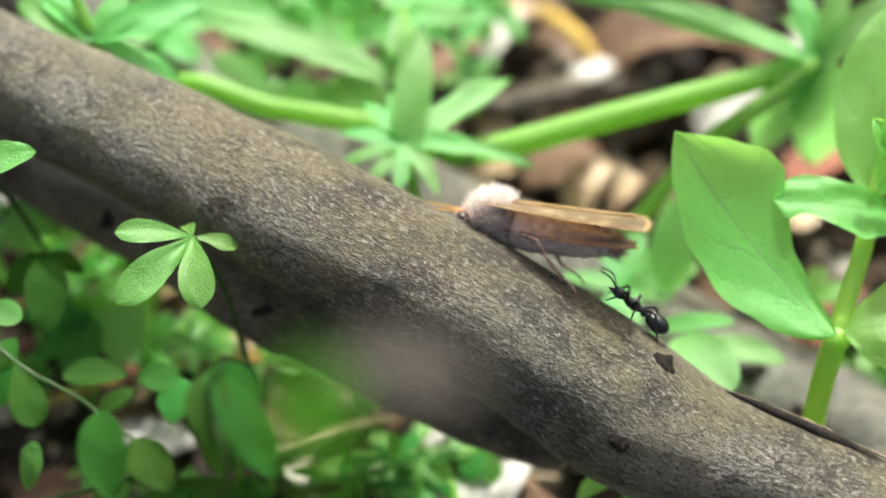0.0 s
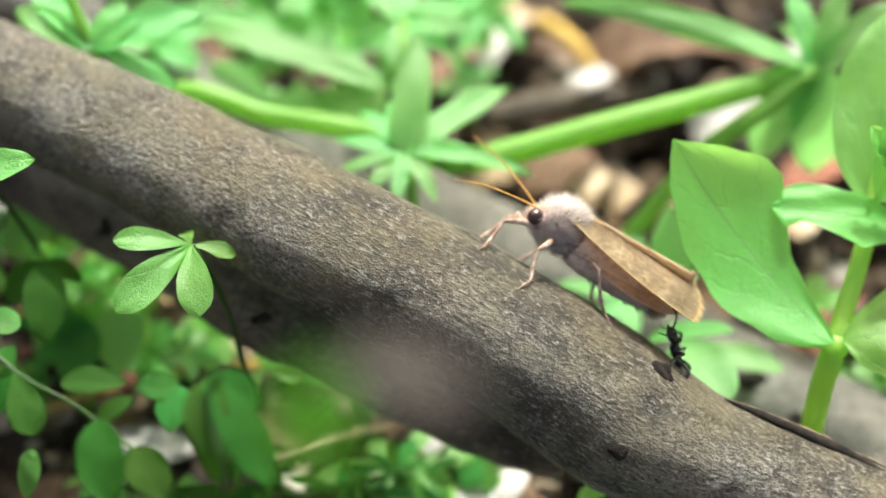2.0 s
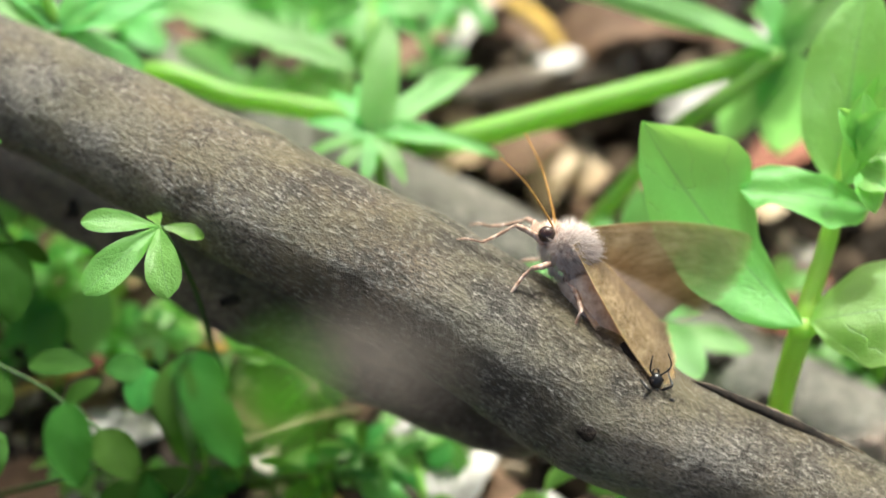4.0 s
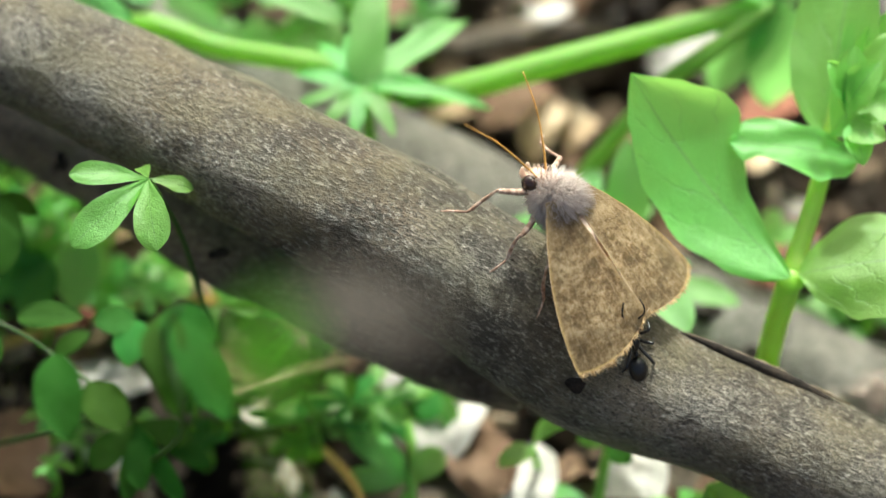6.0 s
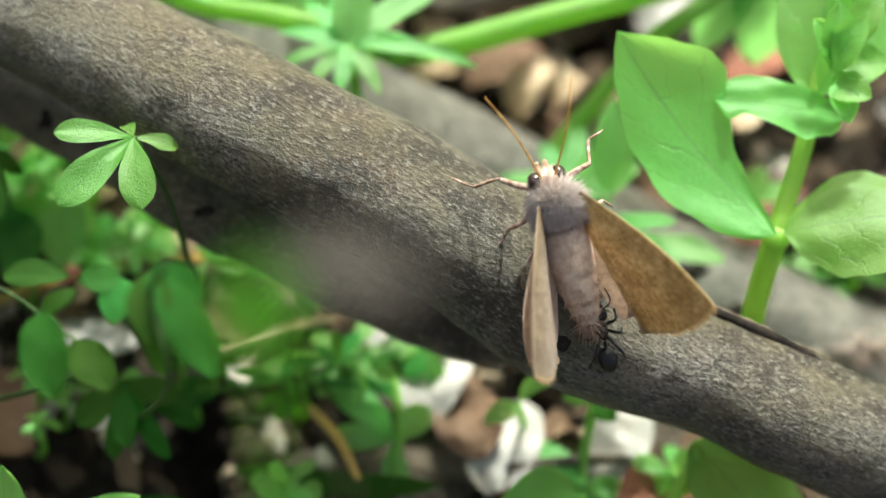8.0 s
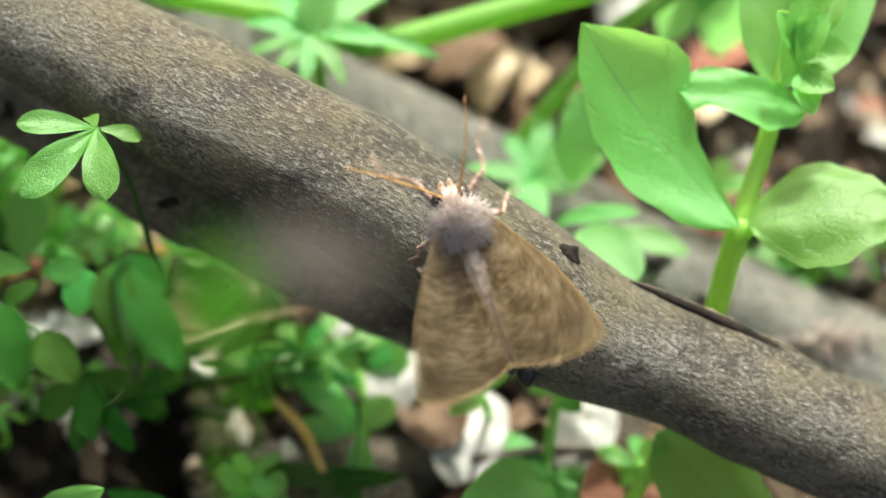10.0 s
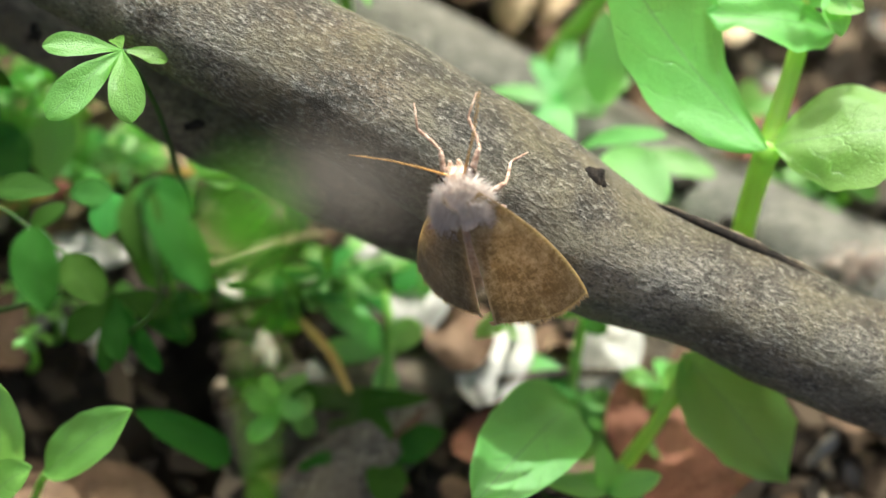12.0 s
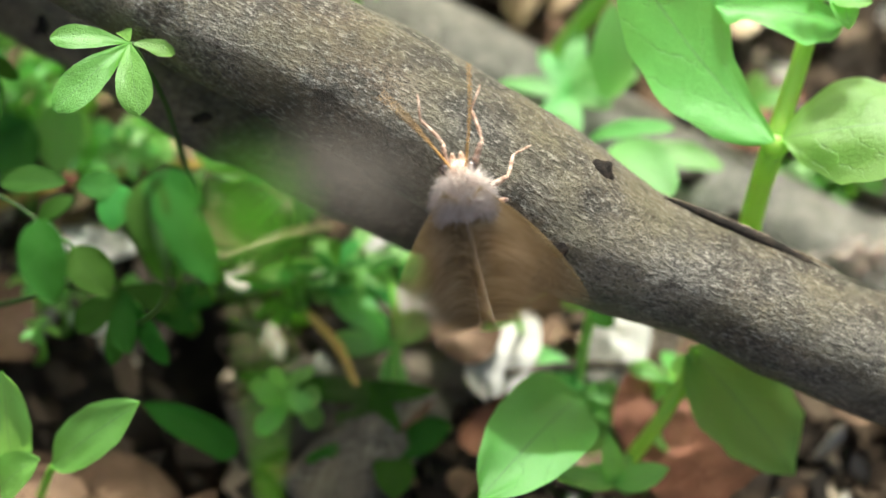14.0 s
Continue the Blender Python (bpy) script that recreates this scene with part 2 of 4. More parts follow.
    layer = ob.data.uv_layers.new(name="UVMap")
    for lp in ob.data.loops:
        layer.data[lp.index].uv = uvs[lp.vertex_index]
    return ob


def stem(points, parent, name="stem", mat=None, around=8, label=""):
    """points: (place, radius in mm)"""
    org = parent.location if parent else Vector((0, 0, 0))
    return tube(name, points, mat or STEM, parent, label, 6, around, 0.04, 400, org)


# ---------------------------------------------------------------- ground
def ground_sheet():
    line = [-60, -20, -6, -2, -0.8, -0.4] + [i * 0.004 for i in range(-60, 61)] + [0.4, 0.8, 2, 6, 20, 60]
    pits = [(ground_at(x, y), r, 0.02) for x, y, r in ((1120, 270, 0.009), (960, 340, 0.007), (570, 950, 0.008), (420, 1080, 0.011), (1380, 60, 0.008), (620, 1000, 0.007))]
    verts, faces = [], []
    for y in line:
        for x in line:
            p = Vector((x, y, 0))
            h = noise.fractal(p * 40, 1.0, 2.0, 5) * 0.004 if abs(x) < 0.3 and abs(y) < 0.3 else 0.0
            for q, size, deep in pits:
                h -= deep * math.exp(-((p - q).length / size) ** 2)
            verts.append((x, y, h - 0.004))
    n = len(line)
    for i in range(n - 1):
        for j in range(n - 1):
            a = i * n + j
            faces.append((a, a + 1, a + n + 1, a + n))
    return tagged(link_mesh("ground", verts, faces, SOIL), "dark crumbly woodland soil under leaf litter", "ground", kind="structure")


ground_sheet()

# ---------------------------------------------------------------- branches
KNOT = at(1168, 645, -5.5)


def branches():
    b = thing("branch", "grey mottled bark branch lying slantwise above the litter", "branch")
    rows = [(-700, -190, 30, 5.4), (-300, -10, 20, 5.5), (0, 130, 12, 5.7), (200, 222, 8, 5.9), (400, 318, 4, 6.1), (600, 420, 1, 6.4),
            (800, 525, 0, 6.6), (1000, 650, 0, 6.8), (1130, 738, 0, 6.6), (1250, 800, 0, 5.9), (1400, 860, 0, 5.6),
            (1600, 950, 0, 5.6), (1900, 1080, 2, 5.6), (2300, 1250, 6, 5.5)]
    tube("bark", [(at(x, y, d), r) for x, y, d, r in rows], BARK, b, n=12, around=72, rough=0.06, rough_scale=90,
         lumps=((KNOT, 0.0022, 0.0006),))
    c = thing("branch", "dark brown shaded branch beneath the grey one", "branch")
    rows = [(-700, -130, 36, 3.4), (0, 262, 22, 3.5), (250, 398, 16, 3.9), (500, 535, 10, 4.5), (750, 660, 9, 4.5),
            (930, 740, 9, 4.2), (1010, 770, 8, 3.4), (1030, 778, 8, 1.2)]
    tube("bark", [(at(x, y, d), r) for x, y, d, r in rows], BARK_DARK, c, n=10, around=40, rough=0.12, rough_scale=110)
    e = thing("branch", "pale grey weathered branch lying farther back", "branch")
    rows = [(-500, -330, 45, 4.2), (230, 90, 40, 4.4), (450, 215, 38, 4.6), (700, 340, 36, 4.8), (1000, 490, 33, 5.2),
            (1300, 660, 30, 5.6), (1600, 800, 28, 5.8), (2300, 1130, 26, 6.0)]
    tube("bark", [(at(x, y, d), r) for x, y, d, r in rows], BARK_PALE, e, n=10, around=40, rough=0.08, rough_scale=110)


branches()


# marks on the grey branch: scar, dark blot, split with its lifted rim
DARK = mottled("dark_scar", (0.008, 0.006, 0.005), (0.02, 0.015, 0.012), (0.05, 0.035, 0.025), 900, 0.9, 0.0004)
PALE_RIM = mottled("torn_bark", (0.1, 0.07, 0.045), (0.22, 0.17, 0.12), (0.4, 0.33, 0.26), 900, 0.8, 0.0004)


def blob(name, centre, size, mat, parent, turn=None, rough=0.25, scale=900.0, cuts=3, label=""):
    """A lumpy ellipsoid; size in mm."""
    bm = bmesh.new()
    bmesh.ops.create_icosphere(bm, subdivisions=cuts, radius=1.0)
    turn = turn or Matrix.Identity(3)
    org = Vector(centre)
    for v in bm.verts:
        q = Vector((v.co.x * size[0], v.co.y * size[1], v.co.z * size[2])) / 1000
        if rough:
            q *= 1 + rough * noise.fractal((q + org) * scale, 1.0, 2.0, 3)
        v.co = turn @ q
    me = bpy.data.meshes.new(name)
    bm.to_mesh(me)
    bm.free()
    me.polygons.foreach_set("use_smooth", [True] * len(me.polygons))
    me.materials.append(mat)
    ob = new(name, me)
    ob.parent = parent
    ob.location = org - (parent.location if parent else Vector((0, 0, 0)))
    if label:
        tagged(ob, label)
    return ob


def branch_marks():
    b = bpy.data.objects["branch"]
    t = BASE.to_3x3()
    tilt = t @ Matrix.Rotation(radians(-50), 3, "Z")
    blob("scar", at(1169, 648, -4.8), (1.3, 1.1, 0.5), DARK, b, tilt, 0.4, 1100, label="black sunken knot scar")
    blob("blot", at(1098, 782, -5.95), (0.9, 0.75, 0.42), DARK, b, t, 0.45, 1100)
    blob("blot", at(828, 418, -2.2), (0.9, 0.25, 0.3), DARK, b, t @ Matrix.Rotation(radians(-25), 3, "Z"), 0.3, 900)
    crack = [(1283, 692, -1.6, 0.06), (1330, 712, -1.8, 0.36), (1400, 742, -1.9, 0.5), (1470, 774, -1.9, 0.55), (1520, 798, -2.0, 0.42),
             (1570, 824, -2.3, 0.2), (1610, 842, -2.4, 0.05)]
    tube("split", [(at(x, y, d), r) for x, y, d, r in crack], DARK, b, "dark split in the bark", 6, 10, 0.25, 900)
    rim = [(1280, 690, -0.8, 0.08), (1330, 706, -1.2, 0.14), (1400, 734, -1.3, 0.13), (1462, 762, -1.3, 0.26), (1490, 778, -1.3, 0.12),
           (1540, 798, -1.4, 0.16), (1590, 822, -1.4, 0.08)]
    tube("lifted_rim", [(at(x, y, d), r) for x, y, d, r in rim], PALE_RIM, b, "ragged lifted strip of bark", 6, 8, 0.5, 900)


def other_marks():
    """Knots, splits and a granular crust on the dark and the pale branch."""
    dark, pale = bpy.data.objects["branch.001"], bpy.data.objects["branch.002"]
    t = BASE.to_3x3()
    blob("knot", at(205, 392, 13.5), (1.5, 1.1, 0.7), DARK, dark, t, 0.5, 1200)
    blob("knot", at(470, 548, 6.2), (1.2, 0.9, 0.6), DARK, dark, t, 0.5, 1200)
    tube("split", [(at(x, y, d), r) for x, y, d, r in ((470, 250, 33.6, 0.1), (560, 292, 33, 0.35), (650, 330, 32, 0.25), (720, 362, 31.6, 0.05))], DARK, pale, "dark split in the bark", 6, 8, 0.3, 900)
    blob("knot", at(1430, 742, 23.6), (2.4, 1.6, 0.9), DARK, pale, t, 0.6, 900)
    blob("knot", at(1330, 660, 24.6), (1.6, 1.0, 0.8), DARK, pale, t, 0.6, 900)
    rng = random.Random(8)
    verts, faces = [], []
    for _ in range(260):
        p = at(1655 + rng.gauss(0, 42), 806 + rng.gauss(0, 14), 22.2 + rng.uniform(-0.5, 1.0))
        r = rng.uniform(0.15, 0.5) / 1000
        n = len(verts)
        verts += [p + Vector(q) * r * rng.uniform(0.7, 1.2) for q in ((1, 0, 0), (-1, 0, 0), (0, 1, 0), (0, -1, 0), (0, 0, 1), (0, 0, -1))]
        faces += [(n + a, n + b, n + c) for a, b, c in ((0, 2, 4), (2, 1, 4), (1, 3, 4), (3, 0, 4), (2, 0, 5), (1, 2, 5), (3, 1, 5), (0, 3, 5))]
    link_mesh("crust", verts, faces, mottled("granular_crust", (0.25, 0.15, 0.11), (0.5, 0.38, 0.32), (0.8, 0.7, 0.64), 900, 0.4, 0.0003, 0.5), pale, "pinkish granular crust", False)


branch_marks()
other_marks()


# ---------------------------------------------------------------- chickweed beside the branch
def whorl(plant, centre, tips, mat, shape="spoon", face=(0, 0.4, 1), bend=0.08, cup=0.12, seed=0):
    """Leaves from one node: tips as (x, y, extra depth, width in mm)."""
    x, y, d = centre
    for i, (tx, ty, dd, w) in enumerate(tips):
        f = (face[0] + 0.25 * math.sin(i * 2.1 + seed), face[1] + 0.2 * math.cos(i * 1.7 + seed), face[2])
        leaf(at(x, y, d), at(tx, ty, d + dd), w, mat, plant, shape, f, bend, cup, 0.05, 14, 6, seed=seed + i * 1.37)


def plant_of(label, x, y, name="herb", category="plant", group=""):
    return thing(name, label, category, ground_at(x, y), group)


def chickweed():
    p = plant_of("upright chickweed with broad bright green leaves beside the branch", 1430, 860, "chickweed_plant")
    stem([(p.location, 1.3), (at(1438, 760, 9), 1.05), (at(1452, 690, 6), 1.1), (at(1478, 605, 3), 1.1), (at(1500, 530, 3), 0.9),
          (at(1530, 430, 4), 0.85), (at(1550, 340, 4), 0.75), (at(1572, 240, 4), 0.7), (at(1590, 150, 4), 0.5)], p, mat=STEM_PALE, around=16)
    blob("node", at(1480, 600, 2.5), (1.3, 1.25, 1.2), STEM_PALE, p, None, 0.1, 300)
    leaf(at(1480, 594, -0.5), at(1195, 232, -1.5), 11.0, LEAF, p, "full", (0.1, 0.1, 1), -0.13, 0.14, 0.02, 40, 20, seed=1,
         label="broad pointed leaf with one square shoulder", other="shouldered", ratio=1.12)
    leaf(at(1600, 388, 2.8), at(1368, 352, 1.6), 6.2, LEAF, p, "notched", (0.0, 0.45, 1), 0.07, 0.12, 0.05, 34, 16, seed=2.4,
         label="curled sunlit leaf with a notched edge", other="crest", ratio=0.85)
    leaf(at(1548, 348, 4), at(1600, -10, 6), 8.4, LEAF, p, "ovate", (-0.75, 0.2, 1), 0.05, 0.3, 0.03, 24, 14, seed=3)
    leaf(at(1494, 590, 1), at(1790, 560, -2), 10.6, LEAF, p, "wide_base", (0.0, 0.55, 1), 0.08, -0.1, 0.06, 30, 18, seed=4)
    leaf(at(1550, 340, 2), at(1700, 110, 6), 7.5, LEAF, p, "ovate", (0.6, 0.3, 1), 0.05, 0.3, 0.04, 20, 12, seed=5)
    for i, (a, b, c, e, w) in enumerate([(1575, 300, 1640, 210, 3.4), (1580, 290, 1590, 180, 3.0), (1585, 300, 1680, 290, 3.6),
                                         (1575, 330, 1650, 350, 3.2), (1580, 280, 1545, 210, 2.6), (1600, 260, 1660, 160, 3.0),
                                         (1590, 320, 1610, 395, 2.6)]):
        leaf(at(a, b, 0), at(c, e, -2 + i % 3), w, LEAF, p, "ovate", (0.2 * (i % 3 - 1), 0.5, 1), 0.12, 0.3, 0.05, 14, 8, seed=6 + i)
    # a second shoot, shaded under the branch
    q = plant_of("shaded chickweed shoot under the grey branch", 1190, 1240, "chickweed_plant")
    stem([(q.location, 0.7), (at(1225, 1176, 10), 0.75), (at(1290, 1085, 6), 0.7), (at(1336, 1000, 5.5), 0.65), (at(1340, 972, 5.5), 0.5)], q, mat=STEM_PALE)
    leaf(at(1334, 964, 5.5), at(1530, 1200, 4.5), 9.6, LEAF, q, "lobe", (0.1, 0.42, 1), 0.06, 0.1, 0.04, 28, 16, seed=15, other="full", ratio=1.0)
    # a low leaf by the branch's under side
    r = plant_of("small pointed green leaf shoot below the branch", 1040, 960, "herb")
    stem([(r.location, 0.4), (at(1020, 900, 12), 0.4)], r)
    leaf(at(1020, 895, 12), at(1098, 848, 6), 2.4, LEAF, r, "ovate", (0, 0.7, 1), 0.1, 0.2, 0.04, seed=16)
    leaf(at(1020, 897, 12), at(960, 930, 10), 2.2, LEAF, r, "ovate", (0, 0.7, 1), 0.1, 0.2, 0.04, seed=17)


chickweed()


# ---------------------------------------------------------------- herbs behind the branch
def cleavers():
    g = "cleavers behind the branch"
    p = plant_of("long jointed green stem of cleavers with leaf whorls", 300, 420, "cleavers_plant", group=g)
    stem([(p.location, 0.9), (at(300, 160, 26), 1.0), (at(480, 190, 24), 1.1), (at(660, 222, 22), 1.1), (at(800, 268, 22), 1.25),
          (at(900, 256, 22), 1.35), (at(1100, 202, 22), 1.35), (at(1300, 150, 22), 1.3), (at(1445, 108, 22), 1.2)], p, around=12)
    blob("node", at(805, 268, 21.5), (1.9, 1.6, 1.5), STEM, p, None, 0.1, 300)
    whorl(p, (1452, 108, 21), [(1000, -12, 6, 2.7), (1400, -40, 2, 2.6), (1500, -60, 0, 2.8), (1580, -10, -2, 3.0), (1330, 270, 8, 5.0),
                               (1440, 290, 8, 6.0), (1380, 30, 9, 2.4)], LEAF_PALE, "strap", seed=2)
    stem([(at(1440, 112, 21), 0.9), (at(1340, 190, 22), 1.0), (at(1250, 255, 24), 1.0), (at(1130, 390, 26), 1.0), (at(1060, 480, 30), 0.9)], p, around=10)

    q = plant_of("cleavers with a bright star of narrow leaves", 735, 420, "cleavers_plant", group=g)
    stem([(q.location, 0.6), (at(735, 360, 24), 0.6), (at(722, 255, 18), 0.55), (at(718, 130, 22), 0.5), (at(718, 20, 28), 0.45)], q)
    whorl(q, (722, 255, 17), [(598, 235, 2, 1.9), (640, 180, 4, 1.9), (742, 40, 3, 3.8), (906, 140, 6, 3.2), (946, 296, -1, 1.8), (596, 296, 0, 1.7),
                              (650, 330, -2, 1.8), (700, 350, -3, 1.7), (776, 345, -3, 1.9), (690, 165, 5, 1.8), (840, 250, 0, 1.8)], LEAF_PALE, "strap",
          (0, 0.6, 1), seed=5)
    whorl(q, (718, 24, 28), [(630, 50, 2, 2.2), (842, 40, 0, 2.8), (838, 0, 4, 2.6), (640, -30, 2, 2.4), (760, 90, -3, 2.2), (690, 110, -3, 2.0),
                             (720, -70, 6, 2.4), (810, 85, 0, 2.4)], LEAF_PALE, "strap", (0, 0.6, 1), seed=8)

    r = plant_of("cleavers shoot with a fan of leaves above the branch", 140, 200, "cleavers_plant", group=g)
    stem([(r.location, 0.6), (at(180, 130, 20), 0.6), (at(165, 75, 14), 0.6), (at(122, -30, 12), 0.55)], r)
    whorl(r, (168, 74, 13), [(30, 4, 2, 3.0), (62, -30, 3, 3.2), (222, -10, 1, 2.6), (262, 8, 0, 2.0), (360, 10, 0, 3.6), (316, 142, 3, 2.4), (210, 40, 3, 3.0),
                             (100, 60, 6, 2.6)], LEAF_PALE, "lance", (0, 0.5, 1), seed=11)

    s = plant_of("broad green blade and ladder of small leaflets", 520, 240, "vetch_plant", group=g)
    stem([(s.location, 0.5), (at(560, 170, 36), 0.5), (at(640, 140, 36), 0.4)], s)
    leaf(at(715, 150, 26), at(335, 28, 30), 3.8, LEAF_PALE, s, "lance", (0, 0.7, 1), 0.05, 0.2, 0.03, seed=21)
    leaf(at(560, 50, 32), at(230, 4, 30), 2.8, LEAF_PALE, s, "lance", (0, 0.6, 1), 0.05, 0.2, 0.03, seed=22)
    leaf(at(470, 150, 34), at(372, 105, 32), 3.6, LEAF_PALE, s, "round", (0, 0.6, 1), 0.05, 0.2, 0.03, seed=23)
    for i in range(11):
        x = 470 + i * 21
        leaf(at(x, 130 + (i % 3) * 8, 36), at(x - 22, 215 + (i * 7) % 15, 34), 1.5, LEAF, s, "lance", (0.3, 0.4, 1), 0.1, 0.2, 0.05, 10, 4, seed=24 + i)
    for i in range(9):
        x = 380 + i * 50
        leaf(at(x, 40, 46), at(x + 60 * math.sin(i * 2.3), -50 + 16 * (i % 4), 44), 3.0, LEAF_PALE, s, "lance", (0.2, 0.5, 1), 0.1, 0.2, 0.05, 10, 6, seed=40 + i)

    v = plant_of("pale green cleavers star low behind the branch", 1120, 600, "cleavers_plant", group=g)
    stem([(v.location, 0.5), (at(1120, 560, 26), 0.5), (at(1115, 512, 22), 0.5)], v)
    whorl(v, (1115, 512, 22), [(985, 492, 2, 2.2), (1060, 430, 3, 2.0), (1130, 390, 4, 2.4), (1190, 430, 2, 2.4), (1236, 470, 0, 3.0), (1190, 530, -2, 2.0),
                               (1060, 560, -2, 2.2), (1120, 600, -4, 2.2)], LEAF_PALE, "lance", (0, 0.6, 1), seed=14)
    leaf(at(1150, 590, 18), at(1300, 570, 12), 2.2, LEAF_PALE, v, "lance", (0, 0.7, 1), 0.08, 0.2, 0.03, seed=60)
    leaf(at(1185, 520, 20), at(1192, 350, 18), 4.4, LEAF_PALE, v, "ovate", (0, 0.4, 1), 0.08, 0.2, 0.03, seed=61)
    leaf(at(1195, 600, 14), at(1300, 690, 8), 5.0, LEAF_PALE, v, "round", (0, 0.6, 1), 0.08, 0.2, 0.03, seed=62)
    leaf(at(1230, 610, 22), at(1390, 640, 20), 3.0, LEAF_PALE, v, "lance", (0, 0.7, 1), 0.08, 0.2, 0.03, seed=63)


cleavers()


WITHER = mottled("withered_leaf", (0.04, 0.032, 0.026), (0.066, 0.054, 0.044), (0.095, 0.08, 0.067), 300)


# ---------------------------------------------------------------- herbs below and before the branch
def undergrowth():
    g = "low herbs under the branch"
    p = plant_of("green herb with drooping spoon-shaped leaves", 470, 760, "herb", group=g)
    stem([(p.location, 0.3), (at(440, 650, 10), 0.28), (at(400, 520, 3), 0.25), (at(345, 420, -3), 0.22)], p, mat=STEM_SHADED)
    whorl(p, (342, 420, -3), [(203, 412, -2, 2.3), (208, 538, -3, 3.3), (358, 545, -4, 3.3), (420, 438, 1, 1.6), (330, 398, 3, 1.4)], LEAF, seed=70)
    whorl(p, (336, 612, 20), [(282, 600, 0, 1.3), (318, 566, 2, 1.2), (300, 646, -2, 1.3), (346, 662, -3, 1.4), (392, 606, 0, 1.5), (362, 570, 2, 1.3), (384, 640, 0, 1.3)], LEAF, seed=72)
    whorl(p, (470, 640, 18), [(440, 530, 0, 2.2), (560, 590, 0, 3.0), (500, 570, 3, 2.0), (430, 700, -2, 2.2), (540, 660, 0, 2.0)], LEAF, seed=75)

    q = plant_of("broad-leaved green herb, some leaves coloured as if shaded", 90, 660, "herb", group=g)
    stem([(q.location, 0.5), (at(150, 640, 22), 0.3), (at(100, 480, 20), 0.3), (at(0, 330, 8), 0.3), (at(-60, 300, -2), 0.3)], q, mat=STEM_SHADED)
    whorl(q, (-60, 302, -3), [(64, 268, -1, 3.2), (-140, 330, 0, 3.0)], LEAF, "ovate", seed=80)
    whorl(q, (20, 360, 20), [(75, 330, 0, 1.8), (-30, 390, 1, 2.2), (95, 410, 0, 2.8), (40, 440, 2, 2.4)], LEAF, seed=181)
    whorl(q, (110, 372, 22), [(185, 420, 0, 2.6), (130, 430, 1, 2.6), (60, 350, 2, 2.0)], LEAF, seed=182)
    # dark and mid greens here paint the shade under the branch
    whorl(q, (82, 452, 8), [(82, 592, -2, 4.0), (15, 520, 2, 3.0), (150, 480, 4, 2.0)], LEAF_SHADED, "ovate", seed=83)
    whorl(q, (160, 560, 20), [(130, 672, -2, 4.6), (60, 640, 0, 3.0), (30, 560, 0, 2.2)], LEAF_HALF_SHADED, "ovate", seed=86)
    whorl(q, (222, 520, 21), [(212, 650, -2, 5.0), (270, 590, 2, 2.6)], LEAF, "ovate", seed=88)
    leaf(at(110, 662, 6), at(228, 664, 4), 2.7, LEAF_HALF_SHADED, q, "ovate", (0, 0.5, 1), 0.08, 0.15, 0.04, seed=89)
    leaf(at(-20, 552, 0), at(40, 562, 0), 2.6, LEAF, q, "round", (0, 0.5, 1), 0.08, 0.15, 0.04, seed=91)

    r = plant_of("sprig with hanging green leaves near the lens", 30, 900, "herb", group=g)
    stem([(r.location, 0.35), (at(250, 830, -14), 0.16), (at(160, 720, -16), 0.16), (at(40, 650, -16), 0.15), (at(-60, 560, -14), 0.25)], r, mat=STEM_SHADED)
    # darker leaf copies, shade painted as colour
    whorl(r, (28, 645, -16), [(62, 756, -2, 3.0), (-20, 720, 0, 2.4), (12, 600, 2, 1.6)], LEAF_SHADED, seed=90)
    whorl(r, (175, 728, -20), [(200, 880, -2, 4.0), (240, 690, 0, 1.6)], LEAF_SHADED, "ovate", seed=93)
    whorl(r, (232, 780, -18), [(300, 868, -2, 3.4)], LEAF_SHADED, "ovate", seed=94)
    whorl(r, (60, 780, -14), [(50, 870, -2, 1.8)], LEAF_HALF_SHADED, "ovate", seed=95)

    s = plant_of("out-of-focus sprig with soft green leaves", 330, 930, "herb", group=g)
    stem([(s.location, 0.3), (at(400, 860, -24), 0.25), (at(370, 700, -28), 0.22), (at(400, 640, -30), 0.2)], s, mat=STEM_SHADED)
    whorl(s, (320, 668, -18), [(245, 672, -1, 2.4), (305, 752, -2, 2.8)], LEAF_HALF_SHADED, "ovate", seed=96)
    whorl(s, (368, 655, -26), [(372, 790, -2, 3.4), (460, 700, 0, 3.0), (480, 850, -3, 3.2), (395, 850, 0, 2.6)], LEAF_SHADED, "ovate", seed=98)

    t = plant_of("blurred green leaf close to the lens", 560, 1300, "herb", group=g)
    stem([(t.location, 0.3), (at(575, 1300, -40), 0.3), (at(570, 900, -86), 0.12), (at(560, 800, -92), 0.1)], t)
    leaf(at(560, 800, -92), at(570, 630, -96), 2.4, LEAF_SHADED, t, "round", (0, 0.3, 1), 0.05, 0.1, 0.03, seed=101)
    leaf(at(560, 800, -92), at(430, 690, -94), 2.0, LEAF_SHADED, t, "ovate", (0, 0.3, 1), 0.05, 0.1, 0.03, seed=102)

    k = plant_of("withered grey-brown leaf close to the lens", 720, 1300, "herb", group=g)
    stem([(k.location, 0.3), (at(730, 1300, -40), 0.3), (at(720, 900, -76), 0.12), (at(840, 690, -88), 0.1)], k, mat=BARK_DARK)
    leaf(at(860, 670, -90), at(600, 620, -88), 2.5, WITHER, k, "ovate", (0, 0.3, 1), 0.05, 0.1, 0.03, seed=103)

    u = plant_of("bright green herb below the branch", 740, 900, "herb", group=g)
    stem([(u.location, 0.5), (at(735, 860, 24), 0.5), (at(725, 800, 20), 0.45)], u)
